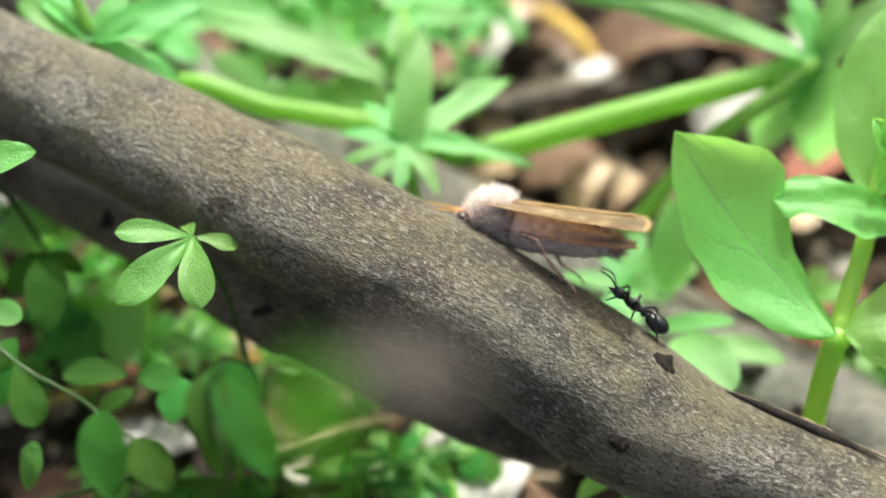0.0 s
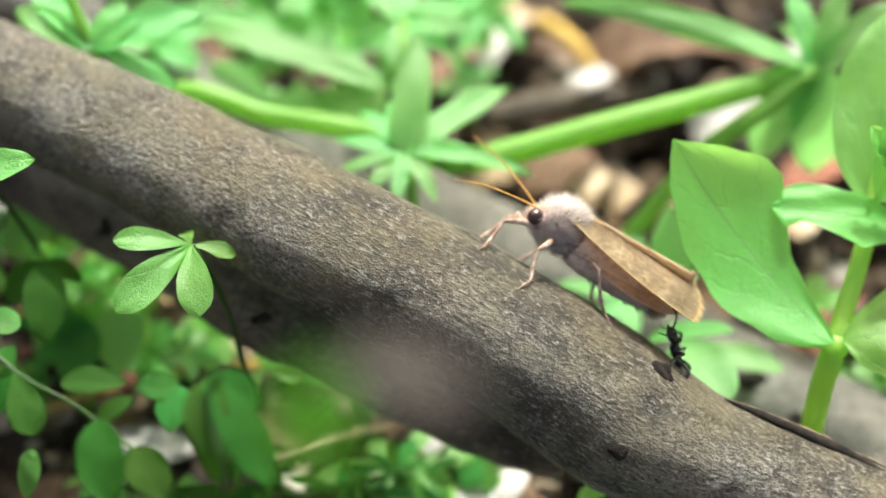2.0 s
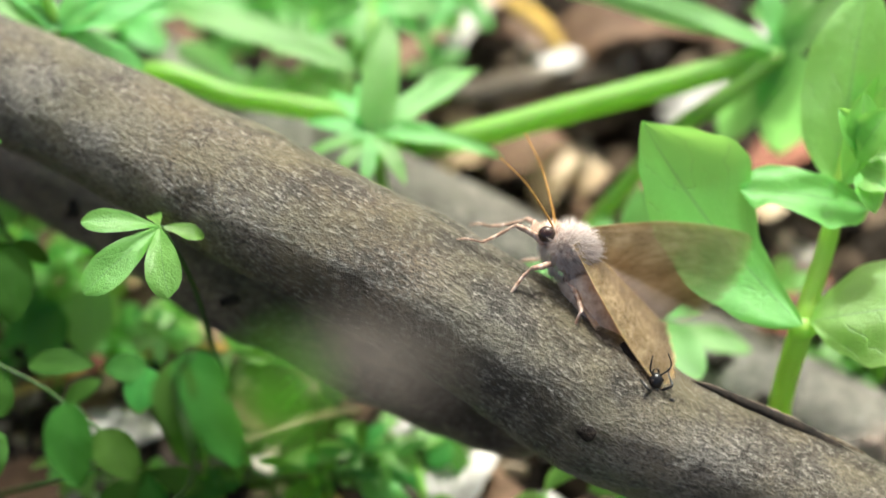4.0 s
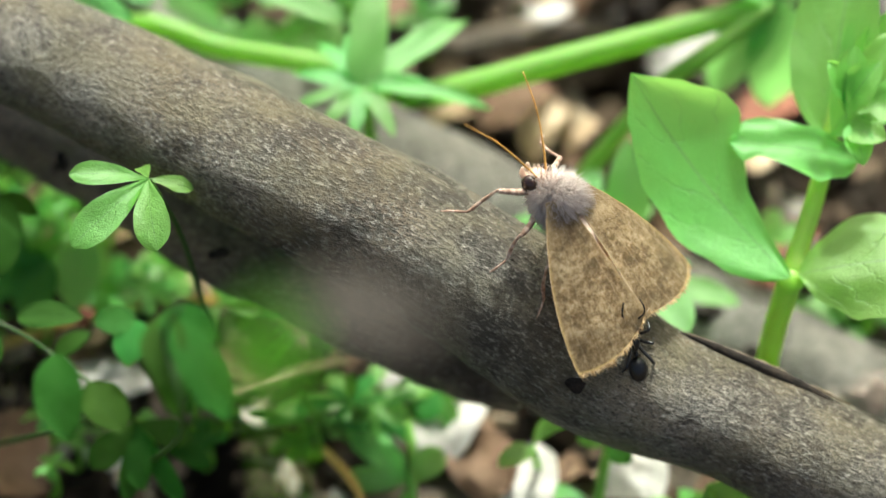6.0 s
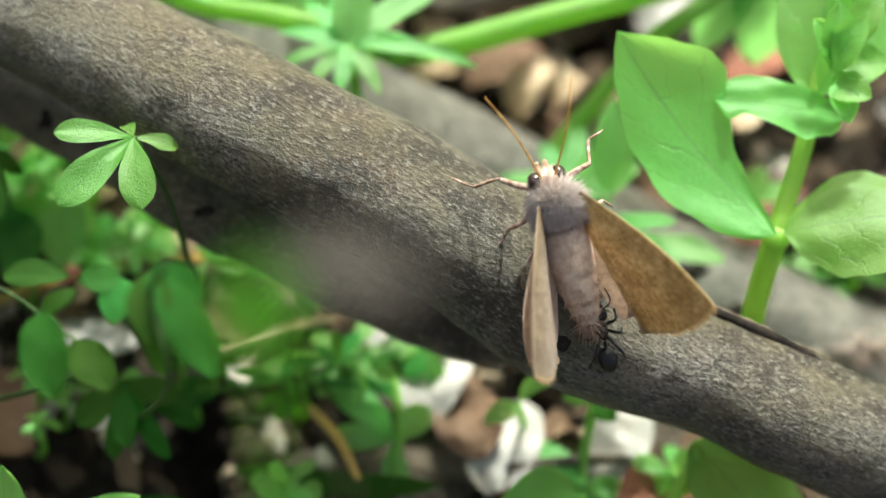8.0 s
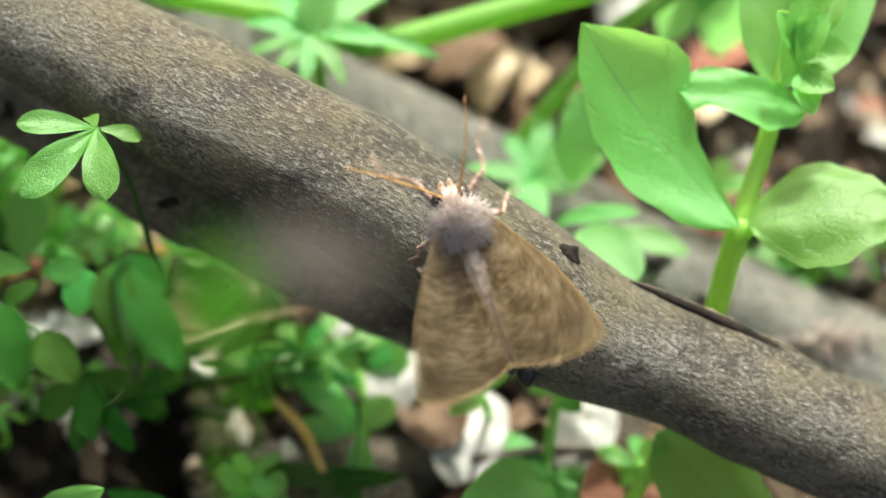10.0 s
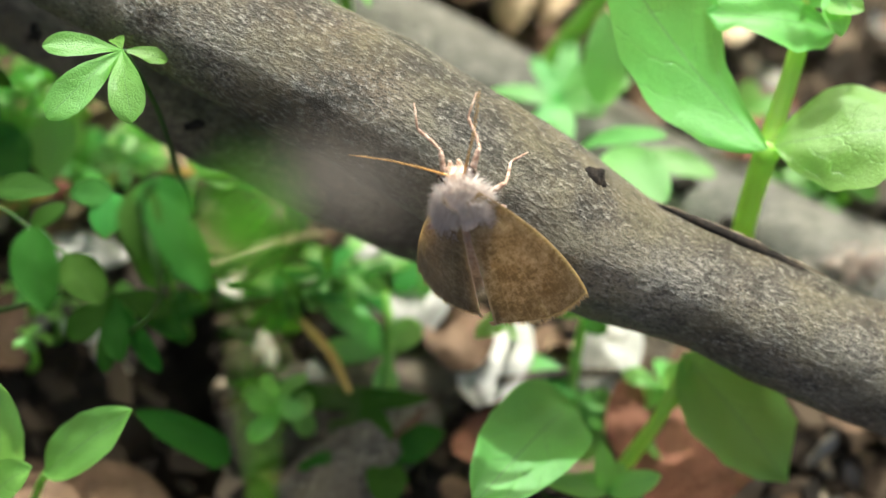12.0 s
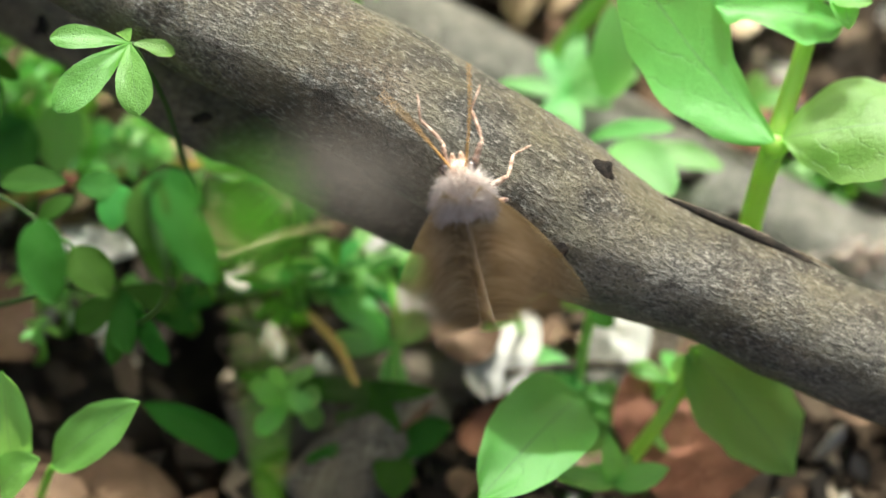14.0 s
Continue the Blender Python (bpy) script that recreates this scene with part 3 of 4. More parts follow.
    whorl(u, (728, 805, 20), [(560, 830, -2, 2.2), (650, 770, 2, 1.8), (665, 880, -4, 2.4), (800, 850, -2, 2.2), (735, 890, -4, 2.2),
                              (850, 790, 2, 2.2), (760, 735, 4, 1.8)], LEAF, seed=104)
    whorl(u, (850, 790, 22), [(905, 790, 0, 2.4), (880, 860, -2, 2.2), (830, 850, -2, 2.4), (930, 830, 2, 2.2)], LEAF_HALF_SHADED, seed=107)

    v = plant_of("single pointed chickweed leaf in sharp focus", 160, 1250, "chickweed_plant", group=g)
    stem([(v.location, 0.4), (at(180, 1195, 4), 0.4), (at(192, 1172, 2), 0.35)], v)
    leaf(at(190, 1172, 2), at(348, 1058, -2), 4.9, LEAF, v, "ovate", (0.1, 0.55, 1), 0.04, 0.2, 0.04, 22, 12, seed=110)
    leaf(at(120, 1190, 2), at(105, 1000, -2), 4.2, LEAF, v, "ovate", (0.1, 0.55, 1), 0.04, 0.2, 0.04, 20, 12, seed=111)
    leaf(at(95, 1215, 0), at(168, 1160, -3), 4.4, LEAF, v, "heart", (0.1, 0.65, 1), 0.1, 0.2, 0.04, 20, 12, seed=112)

    w = plant_of("soft green herb with a broad folded leaf", 1150, 1210, "herb", group=g)
    stem([(w.location, 0.6), (at(1160, 1150, 15), 0.6), (at(1135, 1040, 15), 0.55), (at(1150, 930, 14), 0.5), (at(1165, 880, 13), 0.4)], w)
    whorl(w, (1140, 1042, 14), [(1040, 960, 4, 2.6), (1230, 1090, 1, 3.6), (1260, 1060, 2, 2.4), (1050, 1000, 4, 2.6), (1190, 1200, 1, 3.0)],
          LEAF, "ovate", (0, 0.5, 1), seed=114)
    leaf(at(1135, 1055, 9), at(955, 1240, -5), 9.0, LEAF, w, "ovate", (0, 0.55, 1), 0.1, 0.25, 0.06, 24, 14, seed=113)
    whorl(w, (1160, 890, 12), [(1195, 925, -1, 2.4), (1100, 880, 2, 2.0)], LEAF_SHADED, "ovate", seed=118)
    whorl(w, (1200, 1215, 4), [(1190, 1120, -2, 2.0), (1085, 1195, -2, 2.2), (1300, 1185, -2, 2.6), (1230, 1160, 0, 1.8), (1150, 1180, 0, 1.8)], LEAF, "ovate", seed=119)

    x = plant_of("green herb with three-part leaves, partly in painted shade", 760, 1230, "herb", group=g)
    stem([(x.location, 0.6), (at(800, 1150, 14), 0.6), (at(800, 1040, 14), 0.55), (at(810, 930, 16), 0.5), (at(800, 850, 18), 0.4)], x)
    # shade on these leaves comes from the dark leaf colour
    whorl(x, (800, 1150, 12), [(640, 1165, -2, 3.0), (740, 1040, 2, 4.4), (905, 1100, 0, 3.6), (800, 1240, -4, 4.0), (700, 1080, 2, 3.0)], LEAF_SHADED, "ovate", seed=122)
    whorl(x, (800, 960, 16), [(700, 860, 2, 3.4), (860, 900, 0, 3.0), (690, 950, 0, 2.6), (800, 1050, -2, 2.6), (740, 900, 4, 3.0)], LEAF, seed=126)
    leaf(at(520, 1150, 10), at(350, 1060, 8), 3.4, LEAF_SHADED, x, "strap", (0, 0.5, 1), 0.1, 0.15, 0.04, seed=130)
    leaf(at(880, 1040, 12), at(520, 1010, 14), 2.6, LEAF_SHADED, x, "lance", (0, 0.7, 1), -0.08, 0.2, 0.04, seed=131)

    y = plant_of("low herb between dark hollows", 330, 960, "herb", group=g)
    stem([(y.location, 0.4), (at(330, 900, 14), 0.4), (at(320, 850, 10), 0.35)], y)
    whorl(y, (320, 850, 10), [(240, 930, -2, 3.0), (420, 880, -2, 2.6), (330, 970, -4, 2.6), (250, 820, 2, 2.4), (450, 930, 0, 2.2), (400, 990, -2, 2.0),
                              (300, 990, -3, 2.0)], LEAF_SHADED, seed=133)


undergrowth()


def filler_herbs():
    """Low herbs that fill the ground behind: small stars of leaves on thin stems."""
    rng = random.Random(23)
    spots = [(rng.uniform(230, 880), rng.uniform(-70, 150), rng.uniform(30, 44), 0) for _ in range(13)]
    spots += [(rng.uniform(-80, 560), rng.uniform(420, 620), rng.uniform(24, 34), 1) for _ in range(9)]
    spots += [(rng.uniform(560, 1320), rng.uniform(900, 1230), rng.uniform(12, 18), 1) for _ in range(7)]
    spots += [(rng.uniform(1380, 1800), rng.uniform(350, 700), rng.uniform(24, 34), 1) for _ in range(6)]
    spots += [(rng.uniform(40, 560), rng.uniform(800, 930), rng.uniform(10, 22), 2) for _ in range(9)]
    spots += [(rng.uniform(540, 900), rng.uniform(760, 900), rng.uniform(16, 24), 2) for _ in range(4)]
    spots += [(rng.uniform(-60, 340), rng.uniform(400, 700), rng.uniform(22, 32), 2) for _ in range(26)]
    spots += [(rng.uniform(340, 640), rng.uniform(600, 860), rng.uniform(14, 28), 2) for _ in range(4)]
    for i, (x, y, d, k) in enumerate(spots):
        p = plant_of("small bright green herb among the litter", x, y + 60, "herb", group="small herbs in the litter")
        stem([(p.location, 0.4), (at(x + 10, y + 45, d + 4), 0.4), (at(x, y, d), 0.35)], p, around=6)
        n, a0 = rng.randint(5, 9), rng.uniform(0, 6.28)
        tips = []
        for j in range(n):
            a = a0 + j * 6.28 / n + rng.uniform(-0.3, 0.3)
            ln = rng.uniform(50, 105) if k == 0 or x > 560 else rng.uniform(34, 72) if k == 1 else rng.uniform(22, 52)
            tips.append((x + ln * math.cos(a), y + ln * math.sin(a) * 0.8, rng.uniform(-3, 3), rng.uniform(1.5, 3.2) if k < 2 else rng.uniform(0.9, 1.7)))
        # the mid green dims some stars as if half shaded
        whorl(p, (x, y, d), tips, LEAF_PALE if k == 0 else LEAF if i % 6 and not (x > 400 and k == 2) else LEAF_HALF_SHADED, "lance" if k == 0 else "spoon", (0, 0.7, 1), seed=200 + i * 3)


filler_herbs()


# ---------------------------------------------------------------- leaf litter
def litter():
    rng = random.Random(5)
    pal = [mottled("dead_leaf_tan", (0.2, 0.13, 0.07), (0.36, 0.26, 0.16), (0.52, 0.42, 0.3), 160, 0.7, 0.0006),
           mottled("dead_leaf_brown", (0.045, 0.024, 0.013), (0.11, 0.062, 0.034), (0.19, 0.115, 0.07), 160, 0.65, 0.0006),
           mottled("dead_leaf_red", (0.12, 0.042, 0.024), (0.22, 0.085, 0.05), (0.32, 0.14, 0.085), 160, 0.6, 0.0006),
           # pale: bleached leaves, and the painted sun patches over the log
           mottled("dead_leaf_pale_and_sun_patch", (0.25, 0.23, 0.21), (0.43, 0.4, 0.365), (0.62, 0.58, 0.54), 220, 0.7, 0.0006),
           mottled("dead_leaf_yellow", (0.35, 0.2, 0.04), (0.5, 0.32, 0.07), (0.6, 0.42, 0.14), 220, 0.6, 0.0004)]
    words = ["tan", "dark brown", "reddish brown", "bleached or sun-patch pale", "ochre yellow"]
    shapes = ["ovate", "heart", "lance", "round"]

    def dead(x0, y0, x1, y1, w, c, h=2.0, shape="ovate", bend=0.12, cup=0.3, face=(0, 1, 0.6)):
        ob = leaf(ground_at(x0, y0, h), ground_at(x1, y1, h + 1), w, pal[c], None, shape, face, bend, cup, 0.12, 14, 8, "dead_leaf", seed=rng.random() * 40)
        return tagged(ob, words[c] + " curled dead leaf lying in the litter", "dead leaf", "dead leaves on the ground")

    # the ones that stand out
    dead(1040, 130, 1350, 90, 11, 1, 6, "ovate", 0.15, 0.5)
    dead(820, 90, 960, 10, 8, 0, 4)
    dead(840, 330, 940, 250, 7, 0, 3)
    dead(930, 330, 1060, 260, 8, 1, 5)
    dead(1020, 400, 1090, 300, 6, 0, 3, "lance", 0.3, 0.9)
    dead(1080, 380, 1150, 330, 5, 0, 4, "lance", 0.2, 0.9)
    dead(860, 120, 920, 20, 4, 3, 8)
    dead(1250, 260, 1330, 150, 7, 3, 4)
    dead(1330, 200, 1380, 150, 3, 3, 6)
    dead(1000, 170, 1090, 115, 4, 3, 8, "round")
    dead(1260, 1220, 1490, 1060, 17, 2, 5, "heart", 0.1, 0.3)
    dead(830, 930, 930, 790, 7, 3, 5, "ovate")
    # two pale rounds added as patches of sunlight on the log
    dead(965, 1060, 1035, 890, 7.0, 3, 5, "round", 0.05, 0.15)
    dead(1170, 1045, 1235, 890, 6.2, 3, 5, "round", 0.05, 0.15)
    dead(745, 782, 802, 742, 3.6, 3, 8, "round", 0.05, 0.15)
    dead(180, 790, 350, 780, 6.5, 3, 3, "ovate", 0.05, 0.2)
    dead(0, 900, 160, 980, 13, 1, 3)
    dead(190, 1250, 420, 1230, 8, 1, 3)
    dead(650, 70, 600, 60, 3, 1, 6, "round")
    dead(420, 150, 470, 110, 3, 2, 8, "round")
    dead(50, 430, 100, 430, 3, 2, 5, "round")
    for x, y, c, w in ((71, 435, 2, 2.6), (46, 616, 2, 2.2), (340, 708, 2, 1.6), (231, 668, 2, 2.6), (150, 395, 2, 1.6), (17, 351, 3, 2.6), (120, 420, 3, 2.0), (390, 560, 0, 3.6),
                       (168, 512, 0, 3.0), (250, 700, 0, 3.2), (60, 500, 0, 2.8), (300, 520, 0, 2.6), (430, 590, 0, 3.0)):
        dead(x - 18, y + 12, x + 20, y - 8, w, c, 9, "round", 0.1, 0.3)
    # lower left: leaves sparse and only dark brown, painting the shade there
    for i in range(120):
        x, y = rng.uniform(-250, 1900), rng.uniform(-150, 1350)
        a, ln = rng.uniform(0, 6.28), rng.uniform(50, 190)
        if any((x - u) ** 2 + (y - v) ** 2 < 110 ** 2 for u, v in ((1120, 270), (970, 340), (570, 950), (420, 1080), (480, 1000), (60, 950), (150, 860), (40, 820), (260, 960), (330, 1060), (160, 1040), (60, 1060), (440, 920), (300, 1160))):
            continue
        dead(x, y, x + ln * math.cos(a), y + ln * math.sin(a) * 0.7, rng.uniform(2.5, 9), rng.choice([0, 1, 1, 1, 2, 0, 3]) if i % 2 and not (x < 640 and y > 840) else 1, rng.uniform(0.5, 6),
             rng.choice(shapes), rng.uniform(-0.1, 0.25), rng.uniform(0.1, 0.6), (rng.uniform(-0.6, 0.6), 1, rng.uniform(0.2, 1)))
    # sticks
    twig = bark("twig_bark", (0.3, 0.23, 0.16), (0.16, 0.11, 0.075), (0.05, 0.035, 0.025), 0.1)
    for x0, y0, x1, y1, h, r, m, w in [(860, 190, 1160, 150, 7, 1.6, twig, "dark brown"), (960, 20, 1060, 120, 7, 0.9, pal[4], "ochre yellow"),
                                       (650, 900, 735, 1030, 8, 0.45, pal[4], "ochre yellow"), (230, 880, 480, 835, 8, 0.7, twig, "brown"),
                                       (60, 720, 330, 640, 5, 0.5, pal[4], "straw-coloured"), (330, 640, 580, 650, 6, 0.5, pal[4], "straw-coloured"), (420, 610, 600, 690, 7, 0.4, pal[0], "straw-coloured"), (480, 800, 690, 740, 6, 0.4, pal[0], "straw-coloured"),
                                       (640, 1260, 860, 1060, 2, 4.2, BARK, "thick grey"), (1000, 1010, 1260, 1000, 6, 0.5, twig, "thin dark"),
                                       (-60, 560, 260, 520, 7, 0.4, pal[4], "straw-coloured"), (1480, 560, 1700, 700, 4, 3.0, BARK_DARK, "dark brown")]:
        k = [(ground_at(x0, y0, h), r), (ground_at((x0 + x1) / 2 + 8, (y0 + y1) / 2 - 9, h + 1), r * 1.05), (ground_at(x1, y1, h), r * 0.8)]
        st = tube("twig", k, m, None, "", 8, 10, 0.15, 500)
        tagged(st, w + " twig lying in the leaf litter", "twig", "twigs in the litter")
    log = thing("fallen_log", "dark weathered log half sunk in the litter", "log", ground_at(1000, 1030))
    run = [(520, 1130, 0, 4.0), (700, 1075, 0, 4.4), (900, 1030, -1, 4.6), (1100, 1000, -2, 4.4), (1300, 975, -3, 4.0), (1480, 955, -4, 3.6)]
    tube("bark", [(ground_at(x, y, h), r) for x, y, h, r in run], BARK_DARK, log, "", 10, 32, 0.1, 120, log.location)
    tube("split", [(ground_at(x, y, h), r) for x, y, h, r in ((640, 1085, 3.4, 0.1), (740, 1055, 4.1, 0.4), (840, 1030, 3.9, 0.1))], DARK, log, "", 6, 8, 0.3, 900, log.location)
    # crumbs of bark and leaf
    verts, faces = [], []
    for i in range(5000):
        x, y = rng.uniform(-250, 1900), rng.uniform(-150, 1350)
        # crumbs thinned at lower left, so the ground looks shaded
        if x < 520 and y > 860 and i % 4:
            continue
        p = ground_at(x, y, rng.uniform(-2, 2))
        e = Euler((rng.uniform(-0.7, 0.7), rng.uniform(-0.7, 0.7), rng.uniform(0, 6.28))).to_matrix()
        a, b, c = rng.uniform(0.0006, 0.004), rng.uniform(0.0004, 0.0018), rng.uniform(0.0002, 0.0006)
        n = len(verts)
        for u, v in ((-1, -0.6), (-0.3, -1), (1, -0.5), (0.7, 0.8), (-0.6, 1)):
            verts.append(p + e @ Vector((u * a, v * b, c)))
        for u, v in ((-1, -0.6), (-0.3, -1), (1, -0.5), (0.7, 0.8), (-0.6, 1)):
            verts.append(p + e @ Vector((u * a * 0.9, v * b * 0.9, -c)))
        faces += [(n, n + 1, n + 2, n + 3, n + 4), (n + 9, n + 8, n + 7, n + 6, n + 5)]
        faces += [(n + j, n + 5 + j, n + 5 + (j + 1) % 5, n + (j + 1) % 5) for j in range(5)]
    m, t, b = material("crumbs", 0.85, 0.2)
    geo = t.nodes.new("ShaderNodeNewGeometry")
    c = ramp_of(t, geo.outputs["Random Per Island"], [(0.0, (0.015, 0.011, 0.008)), (0.55, (0.05, 0.034, 0.022)), (0.85, (0.16, 0.11, 0.07)), (0.96, (0.4, 0.32, 0.23)),
                                                      (1.0, (0.75, 0.7, 0.64))])
    t.links.new(mix_of(t, 0.5, c, mix_of(t, noise_of(t, coords(t), 900), grey(0.2), grey(1.0)), "MULTIPLY"), b.inputs["Base Color"])
    tagged(link_mesh("litter_crumbs", verts, faces, m, smooth=False), "small brown crumbs of bark and dead leaf", "litter", kind="stuff")


litter()


# ---------------------------------------------------------------- moth
def furry(name, a, bcol):
    m, t, b = material(name, 0.7, 0.25)
    geo = t.nodes.new("ShaderNodeNewGeometry")
    t.links.new(ramp_of(t, geo.outputs["Random Per Island"], [(0.0, a), (1.0, bcol)]), b.inputs["Base Color"])
    tr = t.nodes.new("ShaderNodeBsdfTranslucent")
    t.links.new(ramp_of(t, geo.outputs["Random Per Island"], [(0.0, a), (1.0, bcol)]), tr.inputs[0])
    mx = t.nodes.new("ShaderNodeMixShader")
    mx.inputs[0].default_value = 0.52
    t.links.new(b.outputs[0], mx.inputs[1])
    t.links.new(tr.outputs[0], mx.inputs[2])
    t.links.new(mx.outputs[0], t.nodes["Material Output"].inputs["Surface"])
    return m


def wing_scales(name, dark, mid, pale, glow, thin, rough=0.6, spec=0.3):
    """Scaled wing: dusted ground, fine veins along it, a darker band and a golden fringe."""
    m, t, b = material(name, rough, spec)
    uv = t.nodes.new("ShaderNodeUVMap").outputs[0]
    sep = t.nodes.new("ShaderNodeSeparateXYZ")
    t.links.new(uv, sep.inputs[0])

    def op(kind, a, c=0.0):
        n = t.nodes.new("ShaderNodeMath")
        n.operation = kind
        for sock, val in zip(n.inputs, (a, c)):
            if hasattr(val, "node"):
                t.links.new(val, sock)
            else:
                sock.default_value = val
        return n.outputs[0]
    v = coords(t)
    dust = noise_of(t, v, 2000, 5, 0.8)
    cloud = noise_of(t, v, 420, 4, 0.6)
    c = ramp_of(t, op("ADD", op("MULTIPLY", dust, 0.6), op("MULTIPLY", cloud, 0.4)), [(0.42, dark), (0.5, mid), (0.6, pale)])
    vein = ramp_of(t, op("PINGPONG", op("ADD", op("MULTIPLY", sep.outputs[0], 6.0), op("MULTIPLY", cloud, 0.35)), 0.5), [(0.0, grey(1.0)), (0.045, grey(0.0))])
    c = mix_of(t, op("MULTIPLY", vein, 0.4), c, pale)
    band = ramp_of(t, op("ADD", sep.outputs[1], op("MULTIPLY", cloud, 0.1)), [(0.72, grey(0.0)), (0.79, grey(0.45)), (0.86, grey(0.1)), (0.98, grey(0.3))])
    c = mix_of(t, band, c, dark)
    costa = ramp_of(t, sep.outputs[0], [(0.0, grey(1.0)), (0.035, grey(0.0))])
    c = mix_of(t, op("MULTIPLY", costa, 0.6), c, glow)
    hem = ramp_of(t, sep.outputs[0], [(0.97, grey(0.0)), (0.985, grey(0.7))])
    c = mix_of(t, hem, c, pale)
    rim = ramp_of(t, op("ADD", sep.outputs[1], op("MULTIPLY", dust, 0.03)), [(0.97, grey(0.0)), (1.0, grey(0.6))])
    c = mix_of(t, rim, c, glow)
    t.links.new(c, b.inputs["Base Color"])
    bump_of(t, op("ADD", op("MULTIPLY", vein, 0.25), dust), 0.00012, b, 0.9)
    tr = t.nodes.new("ShaderNodeBsdfTranslucent")
    t.links.new(mix_of(t, 0.5, c, glow), tr.inputs[0])
    add = t.nodes.new("ShaderNodeMixShader")
    add.inputs[0].default_value = thin
    b.inputs["Sheen Weight"].default_value = 0.6
    b.inputs["Sheen Roughness"].default_value = 0.35
    b.inputs["Sheen Tint"].default_value = (1.0, 0.86, 0.8, 1)
    t.links.new(b.outputs[0], add.inputs[1])
    t.links.new(tr.outputs[0], add.inputs[2])
    t.links.new(add.outputs[0], t.nodes["Material Output"].inputs["Surface"])
    return m


FUR = furry("moth_fur", (0.66, 0.545, 0.49), (0.95, 0.88, 0.84))
FUR_TAN = furry("moth_fur_tan", (0.58, 0.42, 0.32), (0.9, 0.72, 0.6))
FRINGE = furry("wing_fringe", (0.4, 0.24, 0.1), (0.85, 0.66, 0.4))
SKIN = mottled("moth_skin", (0.58, 0.43, 0.35), (0.74, 0.59, 0.5), (0.86, 0.74, 0.66), 1500, 0.7, 0.0002)
BELLY = mottled("moth_belly", (0.54, 0.37, 0.26), (0.72, 0.55, 0.43), (0.84, 0.71, 0.6), 1500, 0.7, 0.0002)
FOREWING = wing_scales("forewing_scales", (0.064, 0.044, 0.016), (0.215, 0.152, 0.075), (0.46, 0.36, 0.22), (0.76, 0.54, 0.22), 0.44, 0.4, 0.6)
UNDERWING = wing_scales("underwing_scales", (0.5, 0.38, 0.3), (0.74, 0.61, 0.51), (0.92, 0.83, 0.76), (0.92, 0.74, 0.55), 0.46)
HINDWING = wing_scales("hindwing_scales", (0.42, 0.34, 0.31), (0.64, 0.54, 0.49), (0.8, 0.71, 0.66), (0.85, 0.66, 0.48), 0.55)
AMBER = mottled("amber_horn", (0.4, 0.19, 0.04), (0.55, 0.28, 0.07), (0.65, 0.38, 0.12), 1500, 0.45, 0.0001)
LEG = mottled("moth_leg", (0.12, 0.055, 0.035), (0.36, 0.23, 0.17), (0.68, 0.55, 0.47), 1400, 0.6, 0.0001)
EYE_DARK = material("moth_eye", 0.15, 0.6)[0]
EYE_DARK.node_tree.nodes["Principled BSDF"].inputs["Base Color"].default_value = (0.03, 0.012, 0.008, 1)


def local_blob(name, centre, size, mat, parent, rough=0.06, cuts=3, turn=None):
    return blob(name, Vector(centre) / 1000, size, mat, parent, turn, rough, 900, cuts)


def hairs(name, centre, size, mat, parent, count, length, back, rng, low=-0.3, high=2.0, rear=-2.0):
    """Short tapered hairs on an ellipsoid (mm), combed towards back."""
    verts, faces = [], []
    c = Vector(centre)
    while len(verts) < count * 4:
        d = Vector((rng.gauss(0, 1), rng.gauss(0, 1), rng.gauss(0, 1))).normalized()
        if d.z < low or d.z > high or d.y < rear:
            continue
        p = c + Vector((d.x * size[0], d.y * size[1], d.z * size[2]))
        w = (d + Vector(back) * rng.uniform(0.4, 1.2) + Vector((rng.gauss(0, 0.25), rng.gauss(0, 0.25), rng.gauss(0, 0.25)))).normalized()
        ln = length * rng.uniform(0.6, 1.3)
        a = w.orthogonal().normalized() * 0.055
        b2 = w.cross(a)
        n = len(verts)
        verts += [(p + a) / 1000, (p - a * 0.5 + b2 * 0.87) / 1000, (p - a * 0.5 - b2 * 0.87) / 1000, (p + w * ln) / 1000]
        faces += [(n, n + 1, n + 3), (n + 1, n + 2, n + 3), (n + 2, n, n + 3)]
    return link_mesh(name, verts, faces, mat, parent)


def wing_mesh(name, front, rear, length, mat, parent, mirror, camber=0.5):
    """front and rear: chord edges in mm at even steps along the wing."""
    nv, nu = 26, 14
    f, r = spline([(y,) for y in front], 12), spline([(y,) for y in rear], 12)
    verts, faces, uvs = [], [], []
    for i in range(nv + 1):
        s = i / nv
        k = int(round(s * (len(f) - 1)))
        y0, y1 = float(f[k][0]), float(r[k][0])
        for j in range(nu + 1):
            u = j / nu
            x = length * (1 - (1 - s) ** 1.25) - (0.7 * u + 3.5 * u ** 2.3 + 0.25 * (1 - u) ** 5) * s ** 4 + 0.05 * math.sin(i * 5.1 + j * 2.3) * (s > 0.97)
            z = camber * math.sin(math.pi * min(1, u * 1.1)) * (0.4 + 0.6 * s) + 0.09 * math.cos(u * 37) * s
            verts.append(((-x if mirror else x) / 1000, (y0 + (y1 - y0) * u) / 1000, z / 1000))
            uvs.append((u, s))
    for i in range(nv):
        for j in range(nu):
            a = i * (nu + 1) + j
            q = (a, a + 1, a + nu + 2, a + nu + 1)
            faces.append(q if mirror else tuple(reversed(q)))
    ob = link_mesh(name, verts, faces, mat, parent)
    layer = ob.data.uv_layers.new(name="UVMap")
    for lp in ob.data.loops:
        layer.data[lp.index].uv = uvs[lp.vertex_index]
